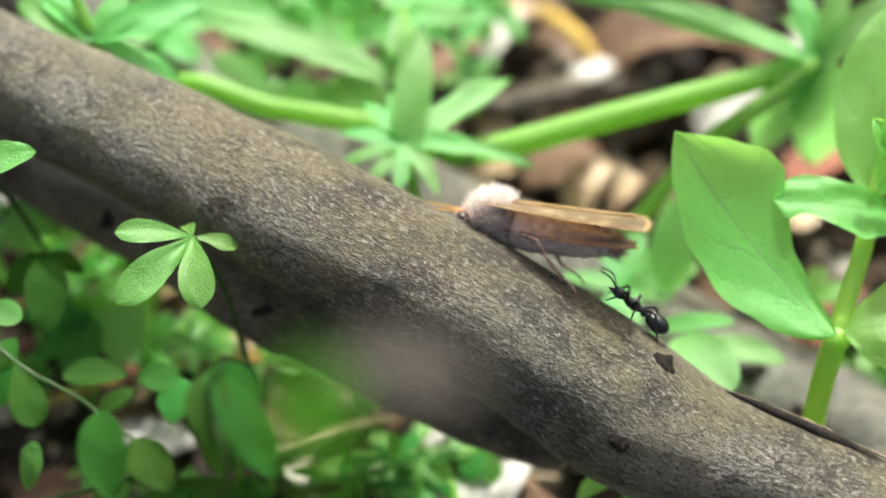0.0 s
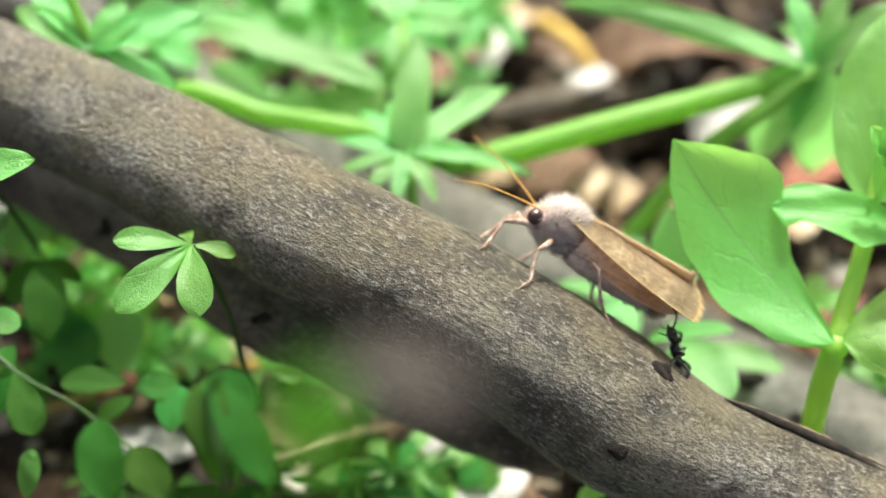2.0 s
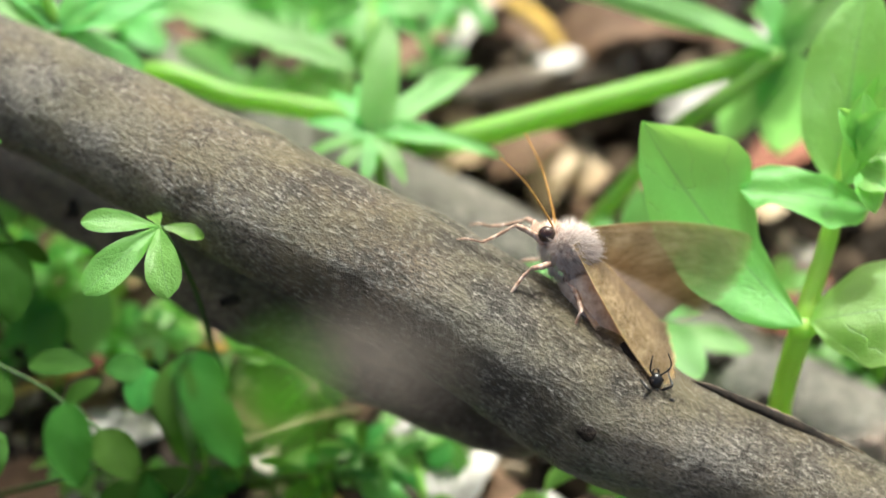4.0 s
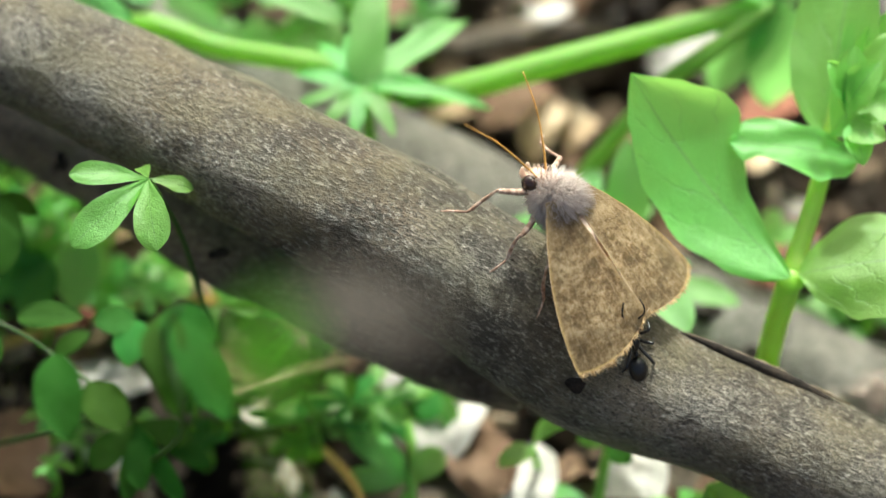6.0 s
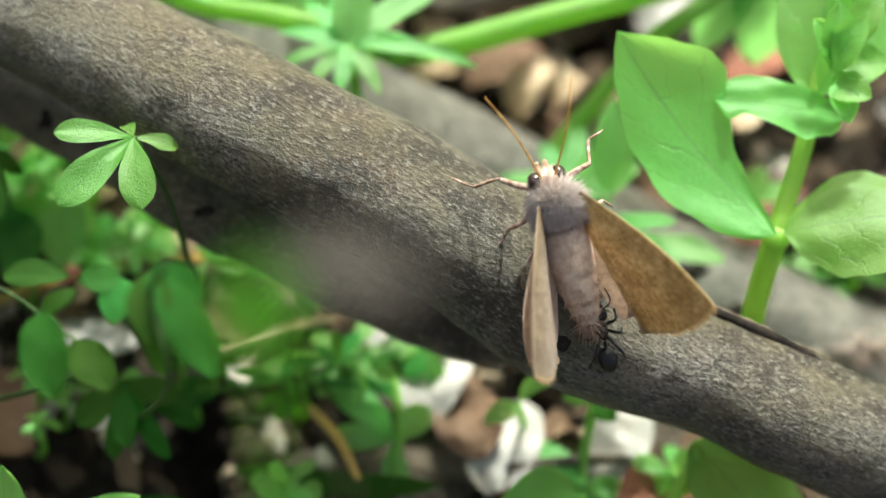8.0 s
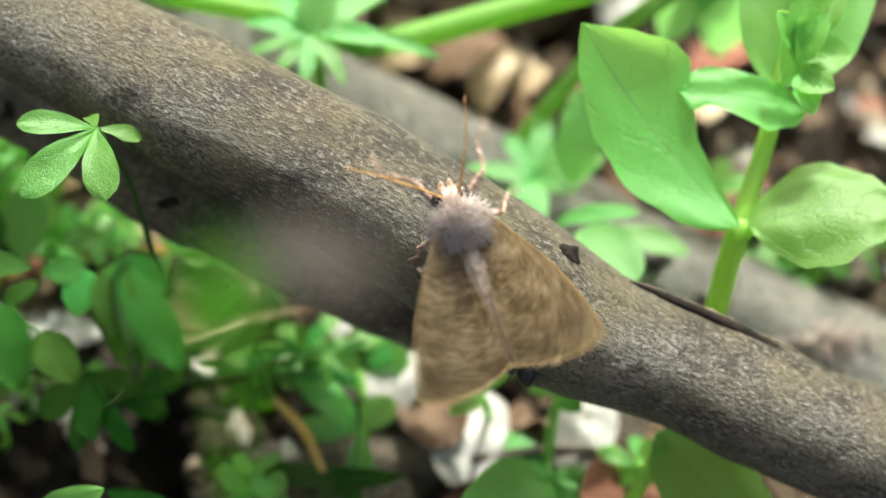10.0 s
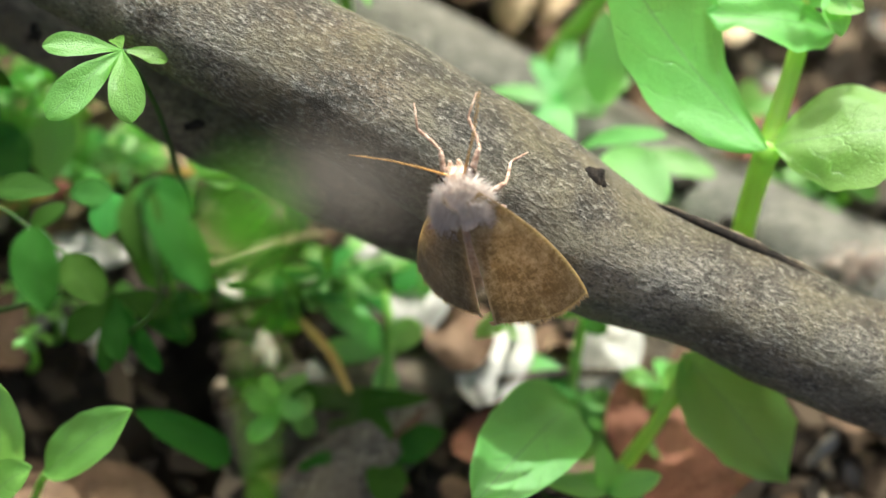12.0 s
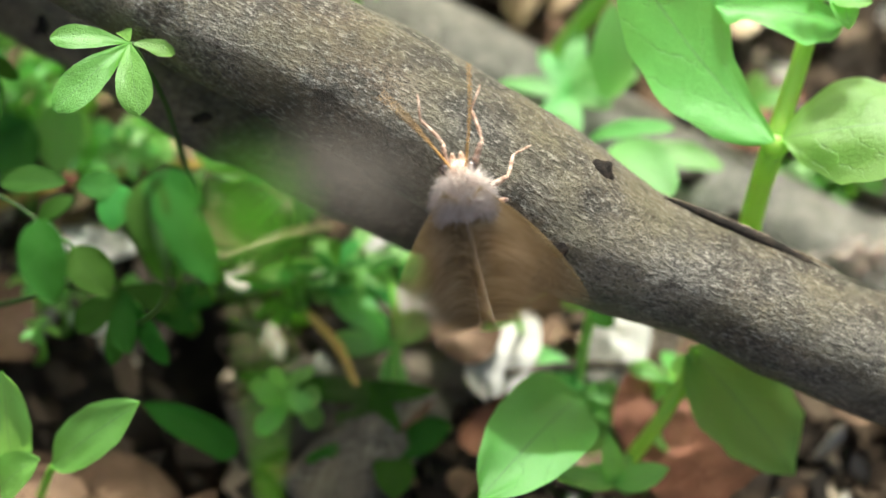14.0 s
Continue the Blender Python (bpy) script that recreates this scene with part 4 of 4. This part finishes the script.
    # the hair fringe of the outer margin
    rng = random.Random(5)
    fv, ff = [], []
    for _ in range(240):
        j = rng.uniform(0, nu - 0.01)
        a, b2 = Vector(verts[nv * (nu + 1) + int(j)]), Vector(verts[nv * (nu + 1) + int(j) + 1])
        p = a.lerp(b2, j % 1)
        out = Vector(((-1 if mirror else 1) * rng.uniform(0.6, 1.0), rng.gauss(-0.25, 0.25), rng.gauss(0, 0.15))).normalized() * rng.uniform(0.25, 0.65) / 1000
        side = (b2 - a).normalized() * 0.00004
        n = len(fv)
        fv += [p + side, p - side, p + out]
        ff.append((n, n + 1, n + 2))
    link_mesh("fringe", fv, ff, FRINGE, ob)
    # the paler scales of the underside, a hair's breadth below
    low = link_mesh("underside", [(x, y, z - 0.00008) for x, y, z in verts], [tuple(reversed(q)) for q in faces], UNDERWING, ob)
    layer = low.data.uv_layers.new(name="UVMap")
    for lp in low.data.loops:
        layer.data[lp.index].uv = uvs[lp.vertex_index]
    return ob


def mm(points):
    return [(Vector(p[:3]) / 1000, p[3]) for p in points]


def moth():
    rng = random.Random(11)
    m = thing("moth", "furry greyish-brown moth clinging to the branch, fluttering its wings", "moth")
    local_blob("thorax", (0, 0.2, 0), (2.0, 2.0, 1.75), SKIN, m)
    hairs("thorax_fur", (0, 0.2, 0), (1.95, 1.95, 1.75), FUR, m, 2200, 1.35, (0, -0.9, 0.4), rng, rear=-0.5)
    hairs("breast_fur", (0, 0.3, -0.3), (2.0, 2.5, 1.85), FUR, m, 800, 0.7, (0, -0.9, -0.5), rng, -1.0, 0.1)
    local_blob("head", (0, 2.5, -0.75), (1.25, 1.1, 1.15), SKIN, m)
    hairs("head_fur", (0, 2.4, -0.7), (1.15, 1.0, 1.1), FUR_TAN, m, 480, 0.6, (0, 0.3, 0.3), rng, -0.6)
    for sgn in (-1, 1):
        local_blob("eye", (sgn * 1.02, 2.85, -0.6), (0.66, 0.74, 0.8), EYE_DARK, m, 0.0)
        tube("palp", mm([(sgn * 0.35, 3.0, -1.4, 0.3), (sgn * 0.4, 3.7, -1.5, 0.28), (sgn * 0.35, 4.2, -1.1, 0.12)]), FUR_TAN, m, "", 4, 8, 0.2, 2000)
    belly = tube("abdomen", mm([(0, -1.6, -0.5, 1.9), (0, -3.2, -0.6, 2.05), (0, -5.0, -0.75, 1.95), (0, -7.0, -0.9, 1.7), (0, -9.0, -1.05, 1.3), (0, -10.6, -1.15, 0.75),
                        (0, -11.2, -1.2, 0.2)]), BELLY, m, "tan ringed abdomen", 8, 20, 0.05, 900)
    hairs("tail_tuft", (0, -10.4, -1.1), (0.8, 0.8, 0.8), FUR_TAN, belly, 260, 1.2, (0, -1.6, 0), rng, -1.0)
    for j in range(6):
        y = -3.0 - j * 1.25
        r = 2.02 - 0.05 * j - 0.018 * j * j
        hairs("abdomen_ring", (0, y, -0.62 - 0.07 * j), (r, 0.18, r), FUR_TAN, belly, 170, 0.5, (0, -2.2, 0), rng, -1.0)
    for sgn, mir in ((1, False), (-1, True)):
        wing_mesh("forewing", (0.4, 1.1, 1.5, 1.5, 1.2, 0.75), (-1.5, -3.2, -4.8, -6.1, -6.9, -7.1), 14.8, FOREWING, m, mir, 0.5)
        wing_mesh("hindwing", (0.3, 0.6, 0.7, 0.4, -0.6, -2.2), (-1.8, -3.6, -5.2, -6.2, -6.2, -4.4), 11.5, HINDWING, m, mir, 0.3)
        tube("antenna", mm([(0, 0, 0, 0.1), (0.1, 2, 0.2, 0.085), (0.15, 5.2, 0.3, 0.07), (-0.1, 8.5, -0.1, 0.045)]), AMBER, m, "amber thread-like antenna", 6, 8)
        for L, w in ((7.8, 0.72), (6.6, 0.72), (8.8, 0.7)):
            tube("leg", mm([(0, 0, 0, 0.36 * w), (0.03 * L, 0.16 * L, 0.12 * L, 0.4 * w), (0.07 * L, 0.33 * L, 0.18 * L, 0.3 * w), (0.09 * L, 0.37 * L, 0.17 * L, 0.16 * w),
                            (0.03 * L, 0.55 * L, 0.07 * L, 0.24 * w), (-0.03 * L, 0.68 * L, 0.02 * L, 0.15), (-0.04 * L, 0.74 * L, 0.01 * L, 0.1), (0, 0.88 * L, 0.01 * L, 0.11),
                            (0.03 * L, L, -0.03 * L, 0.05)]), LEG, m, "", 5, 8, 0.3, 2500)
    return m


def ant():
    """A worker ant, its parts set down at 0.8 of the plan below."""
    k = 0.8

    def knot(name, centre, size, mat, parent, rough, cuts=3):
        return local_blob(name, [c * k for c in centre], [c * k for c in size], mat, parent, rough, cuts)

    def limb(name, points, parent, mat, n, around):
        return tube(name, mm([[c * k for c in p] for p in points]), mat, parent, "", n, around)
    black, t, b = material("ant_shell", 0.28, 0.5)
    b.inputs["Base Color"].default_value = (0.008, 0.007, 0.007, 1)
    bump_of(t, noise_of(t, coords(t), 6000, 3), 0.00006, b, 0.6)
    a = thing("ant", "black ant gripping the moth's abdomen from the branch", "ant")
    knot("head", (0, 3.2, 0.1), (0.8, 0.85, 0.62), black, a, 0.05)
    knot("thorax", (0, 1.3, 0.05), (0.55, 1.15, 0.6), black, a, 0.08)
    knot("waist", (0, -0.25, 0.0), (0.25, 0.45, 0.42), black, a, 0.05, 2)
    knot("gaster", (0, -2.1, 0.05), (1.05, 1.5, 1.0), black, a, 0.03)
    for sgn in (-1, 1):
        knot("eye", (sgn * 0.55, 3.3, 0.35), (0.2, 0.25, 0.22), EYE_DARK, a, 0.0, 2)
        limb("mandible", [(sgn * 0.3, 3.8, -0.05, 0.16), (sgn * 0.35, 4.2, -0.1, 0.12), (sgn * 0.05, 4.5, -0.12, 0.04)], a, black, 4, 6)
        limb("antenna", [(sgn * 0.35, 3.8, 0.3, 0.1), (sgn * 1.1, 4.6, 0.9, 0.09), (sgn * 1.2, 5.4, 1.1, 0.09), (sgn * 0.9, 6.4, 0.9, 0.06)], a, black, 5, 6)
        for y0, kx, ky, fx, fy in ((1.9, 1.4, 2.7, 1.9, 4.0), (1.3, 1.6, 1.1, 2.4, 0.6), (0.7, 1.4, -1.0, 2.2, -3.2)):
            limb("leg", [(sgn * 0.3, y0, -0.2, 0.2), (sgn * kx, ky, 1.0, 0.17), (sgn * (kx + fx) / 2, (ky + fy) / 2, -0.1, 0.11),
                            (sgn * fx, fy, -1.1, 0.07)], a, black, 6, 7)
    return a


MOTH = moth()
ANT = ant()


# ---------------------------------------------------------------- what moves
def placed(x, y, d, ahead, back):
    """A pose whose +y looks ahead and whose +z is the back."""
    f = facing(*ahead)
    u = facing(*back)
    r = f.cross(u).normalized()
    u = r.cross(f)
    m = Matrix((r, f, u)).transposed().to_4x4()
    m.translation = at(x, y, d)
    return m


def aimed(place, way, back=(0, 0, 1)):
    f = Vector(way).normalized()
    r = f.cross(Vector(back)).normalized()
    m = Matrix((r, f, r.cross(f))).transposed().to_4x4()
    m.translation = Vector(place) / 1000
    return m


def wing_at(sgn, place, sweep, lift, pitch, droop=0):
    return pose(sgn * place[0] / 1000, place[1] / 1000, place[2] / 1000, droop) @ pose(0, 0, 0, 0, -sgn * lift, 0) @ pose(0, 0, 0, 0, 0, -sgn * sweep) @ pose(0, 0, 0, pitch, 0, 0)


REST = (66, -56, 0, 44)
REST_R = (60, -6, 0, 32)
# seconds, then sweep, lift and pitch of the wings on the moth's own left, and on its right
WINGS = [
    (0.0, (76, -2, 0), (70, -14, 0)), (0.1, (68, -6, 0), (64, -40, 0)), (0.2, (64, -15, 0), (64, -15, 0)), (0.27, (45, 40, 10), (45, 45, 10)), (0.3, (36, 66, 10), (36, 70, 10)), (0.45, (46, 30, 5), (46, 30, 5)),
    (0.483, (16, 92, 5), (18, 60, 10)), (0.517, (6, 136, 5), (8, 90, 10)), (0.55, (40, 90, 20), (40, 90, 20)), (0.6, (64, 24, 10), (66, 24, 10)),
    (0.9, (66, 40, 4), (66, -20, 4)), (1.1, (66, 40, 4), (66, -20, 4)), (1.2, (66, -6, 20), (64, 10, 20)), (1.3, (66, 30, 40), (60, 50, 30)), (1.4, (72, 0, 20), (68, 10, 20)),
    (1.467, (66, 46, 4), (34, 64, 10)), (1.483, (64, 52, 4), (28, 78, 10)), (1.517, (62, 62, 4), (18, 112, 10)), (1.6, (68, -10, 5), (66, -4, 5)), (1.8, (74, -30, 0), (72, -16, 0)),
    (2.0, (77, -22, 0), (72, -36, 0)), (2.5, (80, -24, 0), (76, -34, 0)), (3.1, (80, -24, 0), (76, -34, 0)), (3.2, (70, -15, 0), (66, -8, 0)), (3.3, (44, 66, 20), (40, 70, 10)),
    (3.433, (66, -10, 0), (64, 0, 0)), (3.483, (54, 58, 10), (44, 10, 10)), (3.517, (42, 142, 10), (32, 60, 10)), (3.6, (50, 40, 0), (50, 40, 0)), (3.667, (66, -12, 0), (64, -4, 0)), (3.8, (38, 80, 20), (36, 84, 10)),
    (3.9, (66, -5, 0), (64, 0, 0)), (3.95, (50, 40, 10), (48, 40, 5)), (3.983, (84, -2, 0), (42, 30, 10)), (4.017, (87, -14, 0), (34, 100, 10)), (4.06, (66, 20, 5), (36, 90, 5)), (4.1, (48, 60, 5), (48, 60, 5)), (4.2, (68, -14, 0), (64, -10, 0)),
    (4.5, (54, 50, 15), (54, 50, 10)), (4.8, (68, -14, 0), (66, -10, 0)), (5.1, (54, 52, 15), (54, 50, 10)), (5.4, (68, -14, 0), (66, -10, 0)), (5.7, (56, 50, 15), (54, 50, 10)),
    (6.0, (68, -14, 0), (64, -10, 0)), (6.3, (70, -10, 0), (60, -8, 0)), (6.45, (72, -2, 5), (52, 20, 5)), (6.483, (68, -18, 0), (48, 14, 0)), (6.517, (72, -42, 0), (56, -34, 0)),
    (6.567, (60, 30, 10), (56, 10, 5)), (6.633, (52, 60, 10), (46, 60, 10)), (6.8, (52, 90, 8), (46, 76, 5)), (6.967, (56, 96, 8), (48, 86, 0)), (7.0, (60, 84, 8), (54, 74, 0)), (7.033, (64, 66, 8), (58, 58, 0)), (7.1, (58, 40, 0), (55, 10, 0)),
    (7.2, (74, -6, 0), (58, -12, 0)), (7.3, (80, -30, 0), (64, -14, 0)), (7.333, (66, 30, 0), (60, 20, 0)), (7.4, (48, 80, 10), (50, 50, 10)), (7.433, (66, 10, 5), (54, 20, 0)), (7.483, (70, -34, 0), (50, 4, 0)), (7.517, (74, -58, 0), (54, -20, 0)),
    (7.7, (70, -8, 0), (60, -12, 0)), (8.0, (52, 50, 15), (52, 46, 10)), (8.3, (70, -12, 0), (62, -12, 0)), (8.6, (54, 48, 15), (54, 44, 10)),
    (8.9, (68, -12, 0), (62, -12, 0)), (9.2, (54, 46, 15), (54, 44, 10)), (9.5, (60, -12, 0), (58, -12, 0)), (9.8, (52, -20, 0), (62, -26, 0)), (9.9, (58, -6, 0), (56, -4, 0)),
    (9.983, (70, 24, 0), (66, 20, 0)), (10.017, (66, -24, 0), (60, -28, 0)), (10.2, (70, 4, 0), (64, -4, 0)), (10.3, REST, REST_R), (10.4, (88, -40, 0), (70, -60, 0)), (10.467, (66, -40, 0, 26), (54, -14, 0, 20)), (10.533, (66, -34, 0, 26), (53, -8, 0, 20)),
    (10.7, REST, REST_R), (13.7, REST, REST_R), (13.8, (80, -60, 0, 46), (68, -34, 0, 38)), (13.9, (70, -28, 0, 40), (66, -20, 0, 36)), (13.967, (60, 30, 0, 32), (58, 20, 0, 30)), (14.0, (68, -24, 0, 30), (64, -24, 0, 30)),
]


def halved(rows):
    """The wing rows, with one more half-way wherever a stroke turns far."""
    out = [rows[0]]
    for a, b in zip(rows, rows[1:]):
        alike = len(a[1]) == len(b[1]) and len(a[2]) == len(b[2])
        if alike and b[0] - a[0] > 0.06 and max(abs(a[k][1] - b[k][1]) for k in (1, 2)) > 60:
            out.append(((a[0] + b[0]) / 2, *[tuple((p + q) / 2 for p, q in zip(a[k], b[k])) for k in (1, 2)]))
        out.append(b)
    return out


def motions():
    # the moth itself: seconds, grid place, depth, the way of its head, the way of its back
    rows = [
        (0.0, 878, 384, 0, (-0.97, 0.14, -0.1), (0.14, 0.98, 0.14)), (0.5, 905, 394, 0, (-0.98, 0.14, 0.12), (0.14, 0.97, 0.12)),
        (1.0, 894, 408, 0, (-0.96, 0.25, 0.0), (0.25, 0.95, 0.2)), (1.5, 946, 392, -0.5, (-0.92, 0.36, 0.15), (0.35, 0.88, 0.3)),
        (2.0, 1002, 390, -0.5, (-0.82, 0.55, 0.12), (0.5, 0.85, 0.1)), (2.5, 1040, 430, -0.5, (-0.75, 0.66, 0.05), (0.66, 0.73, 0.0)),
        (3.0, 1052, 440, -0.5, (-0.72, 0.69, 0.05), (0.69, 0.7, 0.0)), (3.5, 1042, 418, -1, (-0.64, 0.76, 0.1), (0.7, 0.64, 0.28)),
        (4.0, 1070, 470, -3, (-0.55, 0.83, 0.1), (0.8, 0.5, 0.32)), (4.2, 1078, 472, -3.5, (-0.54, 0.84, 0.1), (0.7, 0.45, 0.55)),
        (6.3, 1066, 456, -9, (-0.5, 0.84, 0.15), (0.5, 0.2, 0.8)), (6.5, 1066, 456, -9.5, (-0.42, 0.9, 0.15), (0.55, 0.2, 0.78)),
        (6.8, 1062, 500, -10, (-0.44, 0.88, 0.15), (0.84, 0.36, 0.42)), (7.0, 1050, 510, -10, (-0.44, 0.88, 0.15), (0.85, 0.33, 0.4)), (7.1, 1060, 508, -10, (-0.42, 0.89, 0.15), (0.8, 0.3, 0.5)), (7.5, 1096, 484, -10, (-0.3, 0.94, 0.15), (0.4, 0.0, 0.9)),
        (7.7, 1092, 528, -10, (-0.3, 0.94, 0.15), (0.2, -0.05, 0.95)), (9.8, 1089, 592, -11, (-0.3, 0.94, 0.12), (0.1, -0.1, 0.98)),
        (10.0, 982, 600, -11.5, (-0.3, 0.94, 0.1), (0.1, -0.05, 0.99)), (10.2, 990, 618, -12, (-0.25, 0.95, 0.1), (0.05, 0.05, 0.99)),
        (10.3, 956, 703, -11.8, (-0.18, 0.97, -0.08), (-0.05, 0.08, 0.99)), (10.6, 936, 699, -11.8, (-0.18, 0.97, -0.08), (-0.05, 0.08, 0.99)),
        (12.5, 940, 703, -11.8, (-0.18, 0.97, -0.08), (-0.05, 0.08, 0.99)), (13.8, 940, 703, -11.8, (-0.18, 0.97, -0.08), (-0.05, 0.08, 0.99)),
        (14.0, 928, 703, -11.8, (-0.16, 0.97, -0.05), (-0.06, 0.06, 0.99)),
    ]
    walk(MOTH, [(t, placed(x, y, d, f, u)) for t, x, y, d, f, u in rows])

    kids = {}
    for c in MOTH.children:
        kids.setdefault(c.name.split(".")[0], []).append(c)
    walk(kids["abdomen"][0], [(t, pose(0, -a / 60000, -a / 50000, a)) for t, a in [(0.0, 0), (10.2, 0), (10.4, 55), (13.8, 55), (14.0, 45)]])
    rows = halved(WINGS)
    fore, hind, horn, legs = kids["forewing"], kids["hindwing"], kids["antenna"], kids["leg"]
    for i, sgn in enumerate((1, -1)):
        k = 2 if sgn > 0 else 1
        walk(fore[i], [(r[0], wing_at(sgn, (1.2, 1.1, 2.0) if len(r[k]) > 3 else (1.7, 1.0, 1.3), *r[k])) for r in rows])
        walk(hind[i], [(r[0], wing_at(sgn, (1.4, -0.8, -0.9 if len(r[k]) > 3 or r[k][1] < 10 else -0.3), r[k][0] * 0.9 if r[k][1] > 40 else r[k][0] - 8 if len(r[k]) > 3 else min(r[k][0] + 3, 84), r[k][1] if len(r[k]) > 3 or r[k][1] < 10 else r[k][1] * 0.9 - 9, *r[k][2:])) for r in rows])
        side = [(0.0, (0.5, 0.85, -0.1)), (0.5, (0.15, 0.35, 0.9)), (1.0, (0.1, 0.25, 0.95)), (1.5, (0.2, 0.3, 0.9)), (2.0, (0.25, 0.95, 0.25)), (2.5, (0.6, 0.75, 0.1)), (3.1, (0.6, 0.75, 0.1)), (4.2, (0.3, 0.95, 0.2)), (6.5, (0.35, 0.9, 0.1)), (7.0, (0.9, 0.2, 0.1)),
                (7.5, (0.5, 0.8, 0.2)), (9.8, (0.3, 0.95, 0.1)), (10.3, (0.3, 0.75, 0.7)), (13.8, (0.3, 0.75, 0.7)), (14.0, (0.2, 0.95, 0.2))]
        if sgn < 0:
            side = [(0.0, (0.5, 0.85, -0.1)), (0.5, (0.2, 0.3, 0.9)), (1.0, (0.1, 0.2, 0.95)), (1.5, (0.2, 0.2, 0.95)), (2.0, (0.3, 0.9, -0.2)), (2.5, (0.1, 0.84, -0.5)), (3.1, (0.1, 0.84, -0.5)), (4.2, (0.4, 0.9, 0.1)), (6.5, (0.5, 0.85, 0.1)), (7.0, (0.9, 0.2, 0.1)),
                    (7.5, (0.3, 0.95, 0.1)), (9.8, (0.7, 0.75, 0.0)), (10.3, (0.93, 0.4, 0.05)), (13.8, (0.93, 0.42, 0.05)), (14.0, (0.55, 0.85, 0.05))]
        walk(horn[i], [(t, aimed((sgn * 0.6, 3.0, 0.15), (sgn * a, b, c))) for t, a, b, c in [(t, *w) for t, w in side]])
        ways = (((0.25, 0.62, -0.75), (0.22, 0.95, -0.12)), ((0.6, 0.1, -0.8), (0.75, 0.55, -0.4)), ((0.35, -0.85, -0.45), (0.2, 0.15, -1.0)))
        if sgn < 0:
            ways = (ways[0], (ways[1][0], (0.3, -0.35, -0.9)), ways[2])
        for (early, late), base, leg_ob in zip(ways, ((0.9, 2.0, -1.2), (1.3, 0.4, -1.4), (1.2, -1.2, -1.3)), legs[i * 3:i * 3 + 3]):
            s3 = lambda v: (sgn * v[0], v[1], v[2])
            mid = (0.75, 0.3, -0.5) if base[1] > 1 else (0.7, -0.4, -0.55) if base[1] > 0 else (0.5, -0.75, -0.35)
            pts = [(0.0, early), (4.0, early), (6.3, mid), (9.8, mid), (10.0, tuple(p + q for p, q in zip(mid, late))), (10.2, late), (14.0, late)]
            walk(leg_ob, [(t, aimed((sgn * base[0], base[1], base[2]), s3(w))) for t, w in pts])

    rows = [
        (0.0, 1136, 552, -2.2, (-0.78, 0.62, 0), (0.6, 0.75, 0.25)), (0.5, 1160, 568, -2.2, (-0.68, 0.73, 0), (0.7, 0.65, 0.3)), (1.0, 1172, 580, -2.2, (-0.62, 0.78, 0), (0.7, 0.6, 0.35)),
        (1.5, 1178, 578, -2.2, (-0.58, 0.8, 0), (0.6, 0.5, 0.6)), (2.0, 1203, 628, -1.5, (-0.25, 0.96, 0.1), (0.94, 0.25, 0.2)), (2.5, 1220, 668, -2.2, (-0.15, 0.98, 0.1), (0.9, 0.1, 0.4)),
        (3.0, 1220, 682, -2.6, (-0.1, 0.98, 0.1), (0.9, 0.1, 0.4)), (3.5, 1203, 641, -4, (-0.1, 0.98, 0.1), (0.6, 0.1, 0.8)), (4.0, 1218, 742, -4.6, (0.0, 0.95, 0.25), (0.3, 0.0, 0.95)),
        (6.3, 1195, 728, -6.9, (-0.2, 0.9, 0.35), (0.1, 0.0, 1.0)), (7.0, 1175, 744, -7.2, (-0.3, 0.9, 0.35), (0.1, -0.1, 1.0)), (7.7, 1177, 773, -7.3, (-0.2, 0.9, 0.3), (0.1, -0.2, 1.0)),
        (9.8, 1105, 826, -4.8, (-0.3, 0.9, 0.2), (0.1, -0.6, 0.8)), (10.5, 1072, 820, -4.3, (0.3, 0.9, 0.2), (0.1, -0.75, 0.65)), (14.0, 1072, 822, -4.3, (0.5, 0.85, 0.2), (0.1, -0.75, 0.65)),
    ]
    walk(ANT, [(t, placed(x, y, d, f, u)) for t, x, y, d, f, u in rows])


motions()
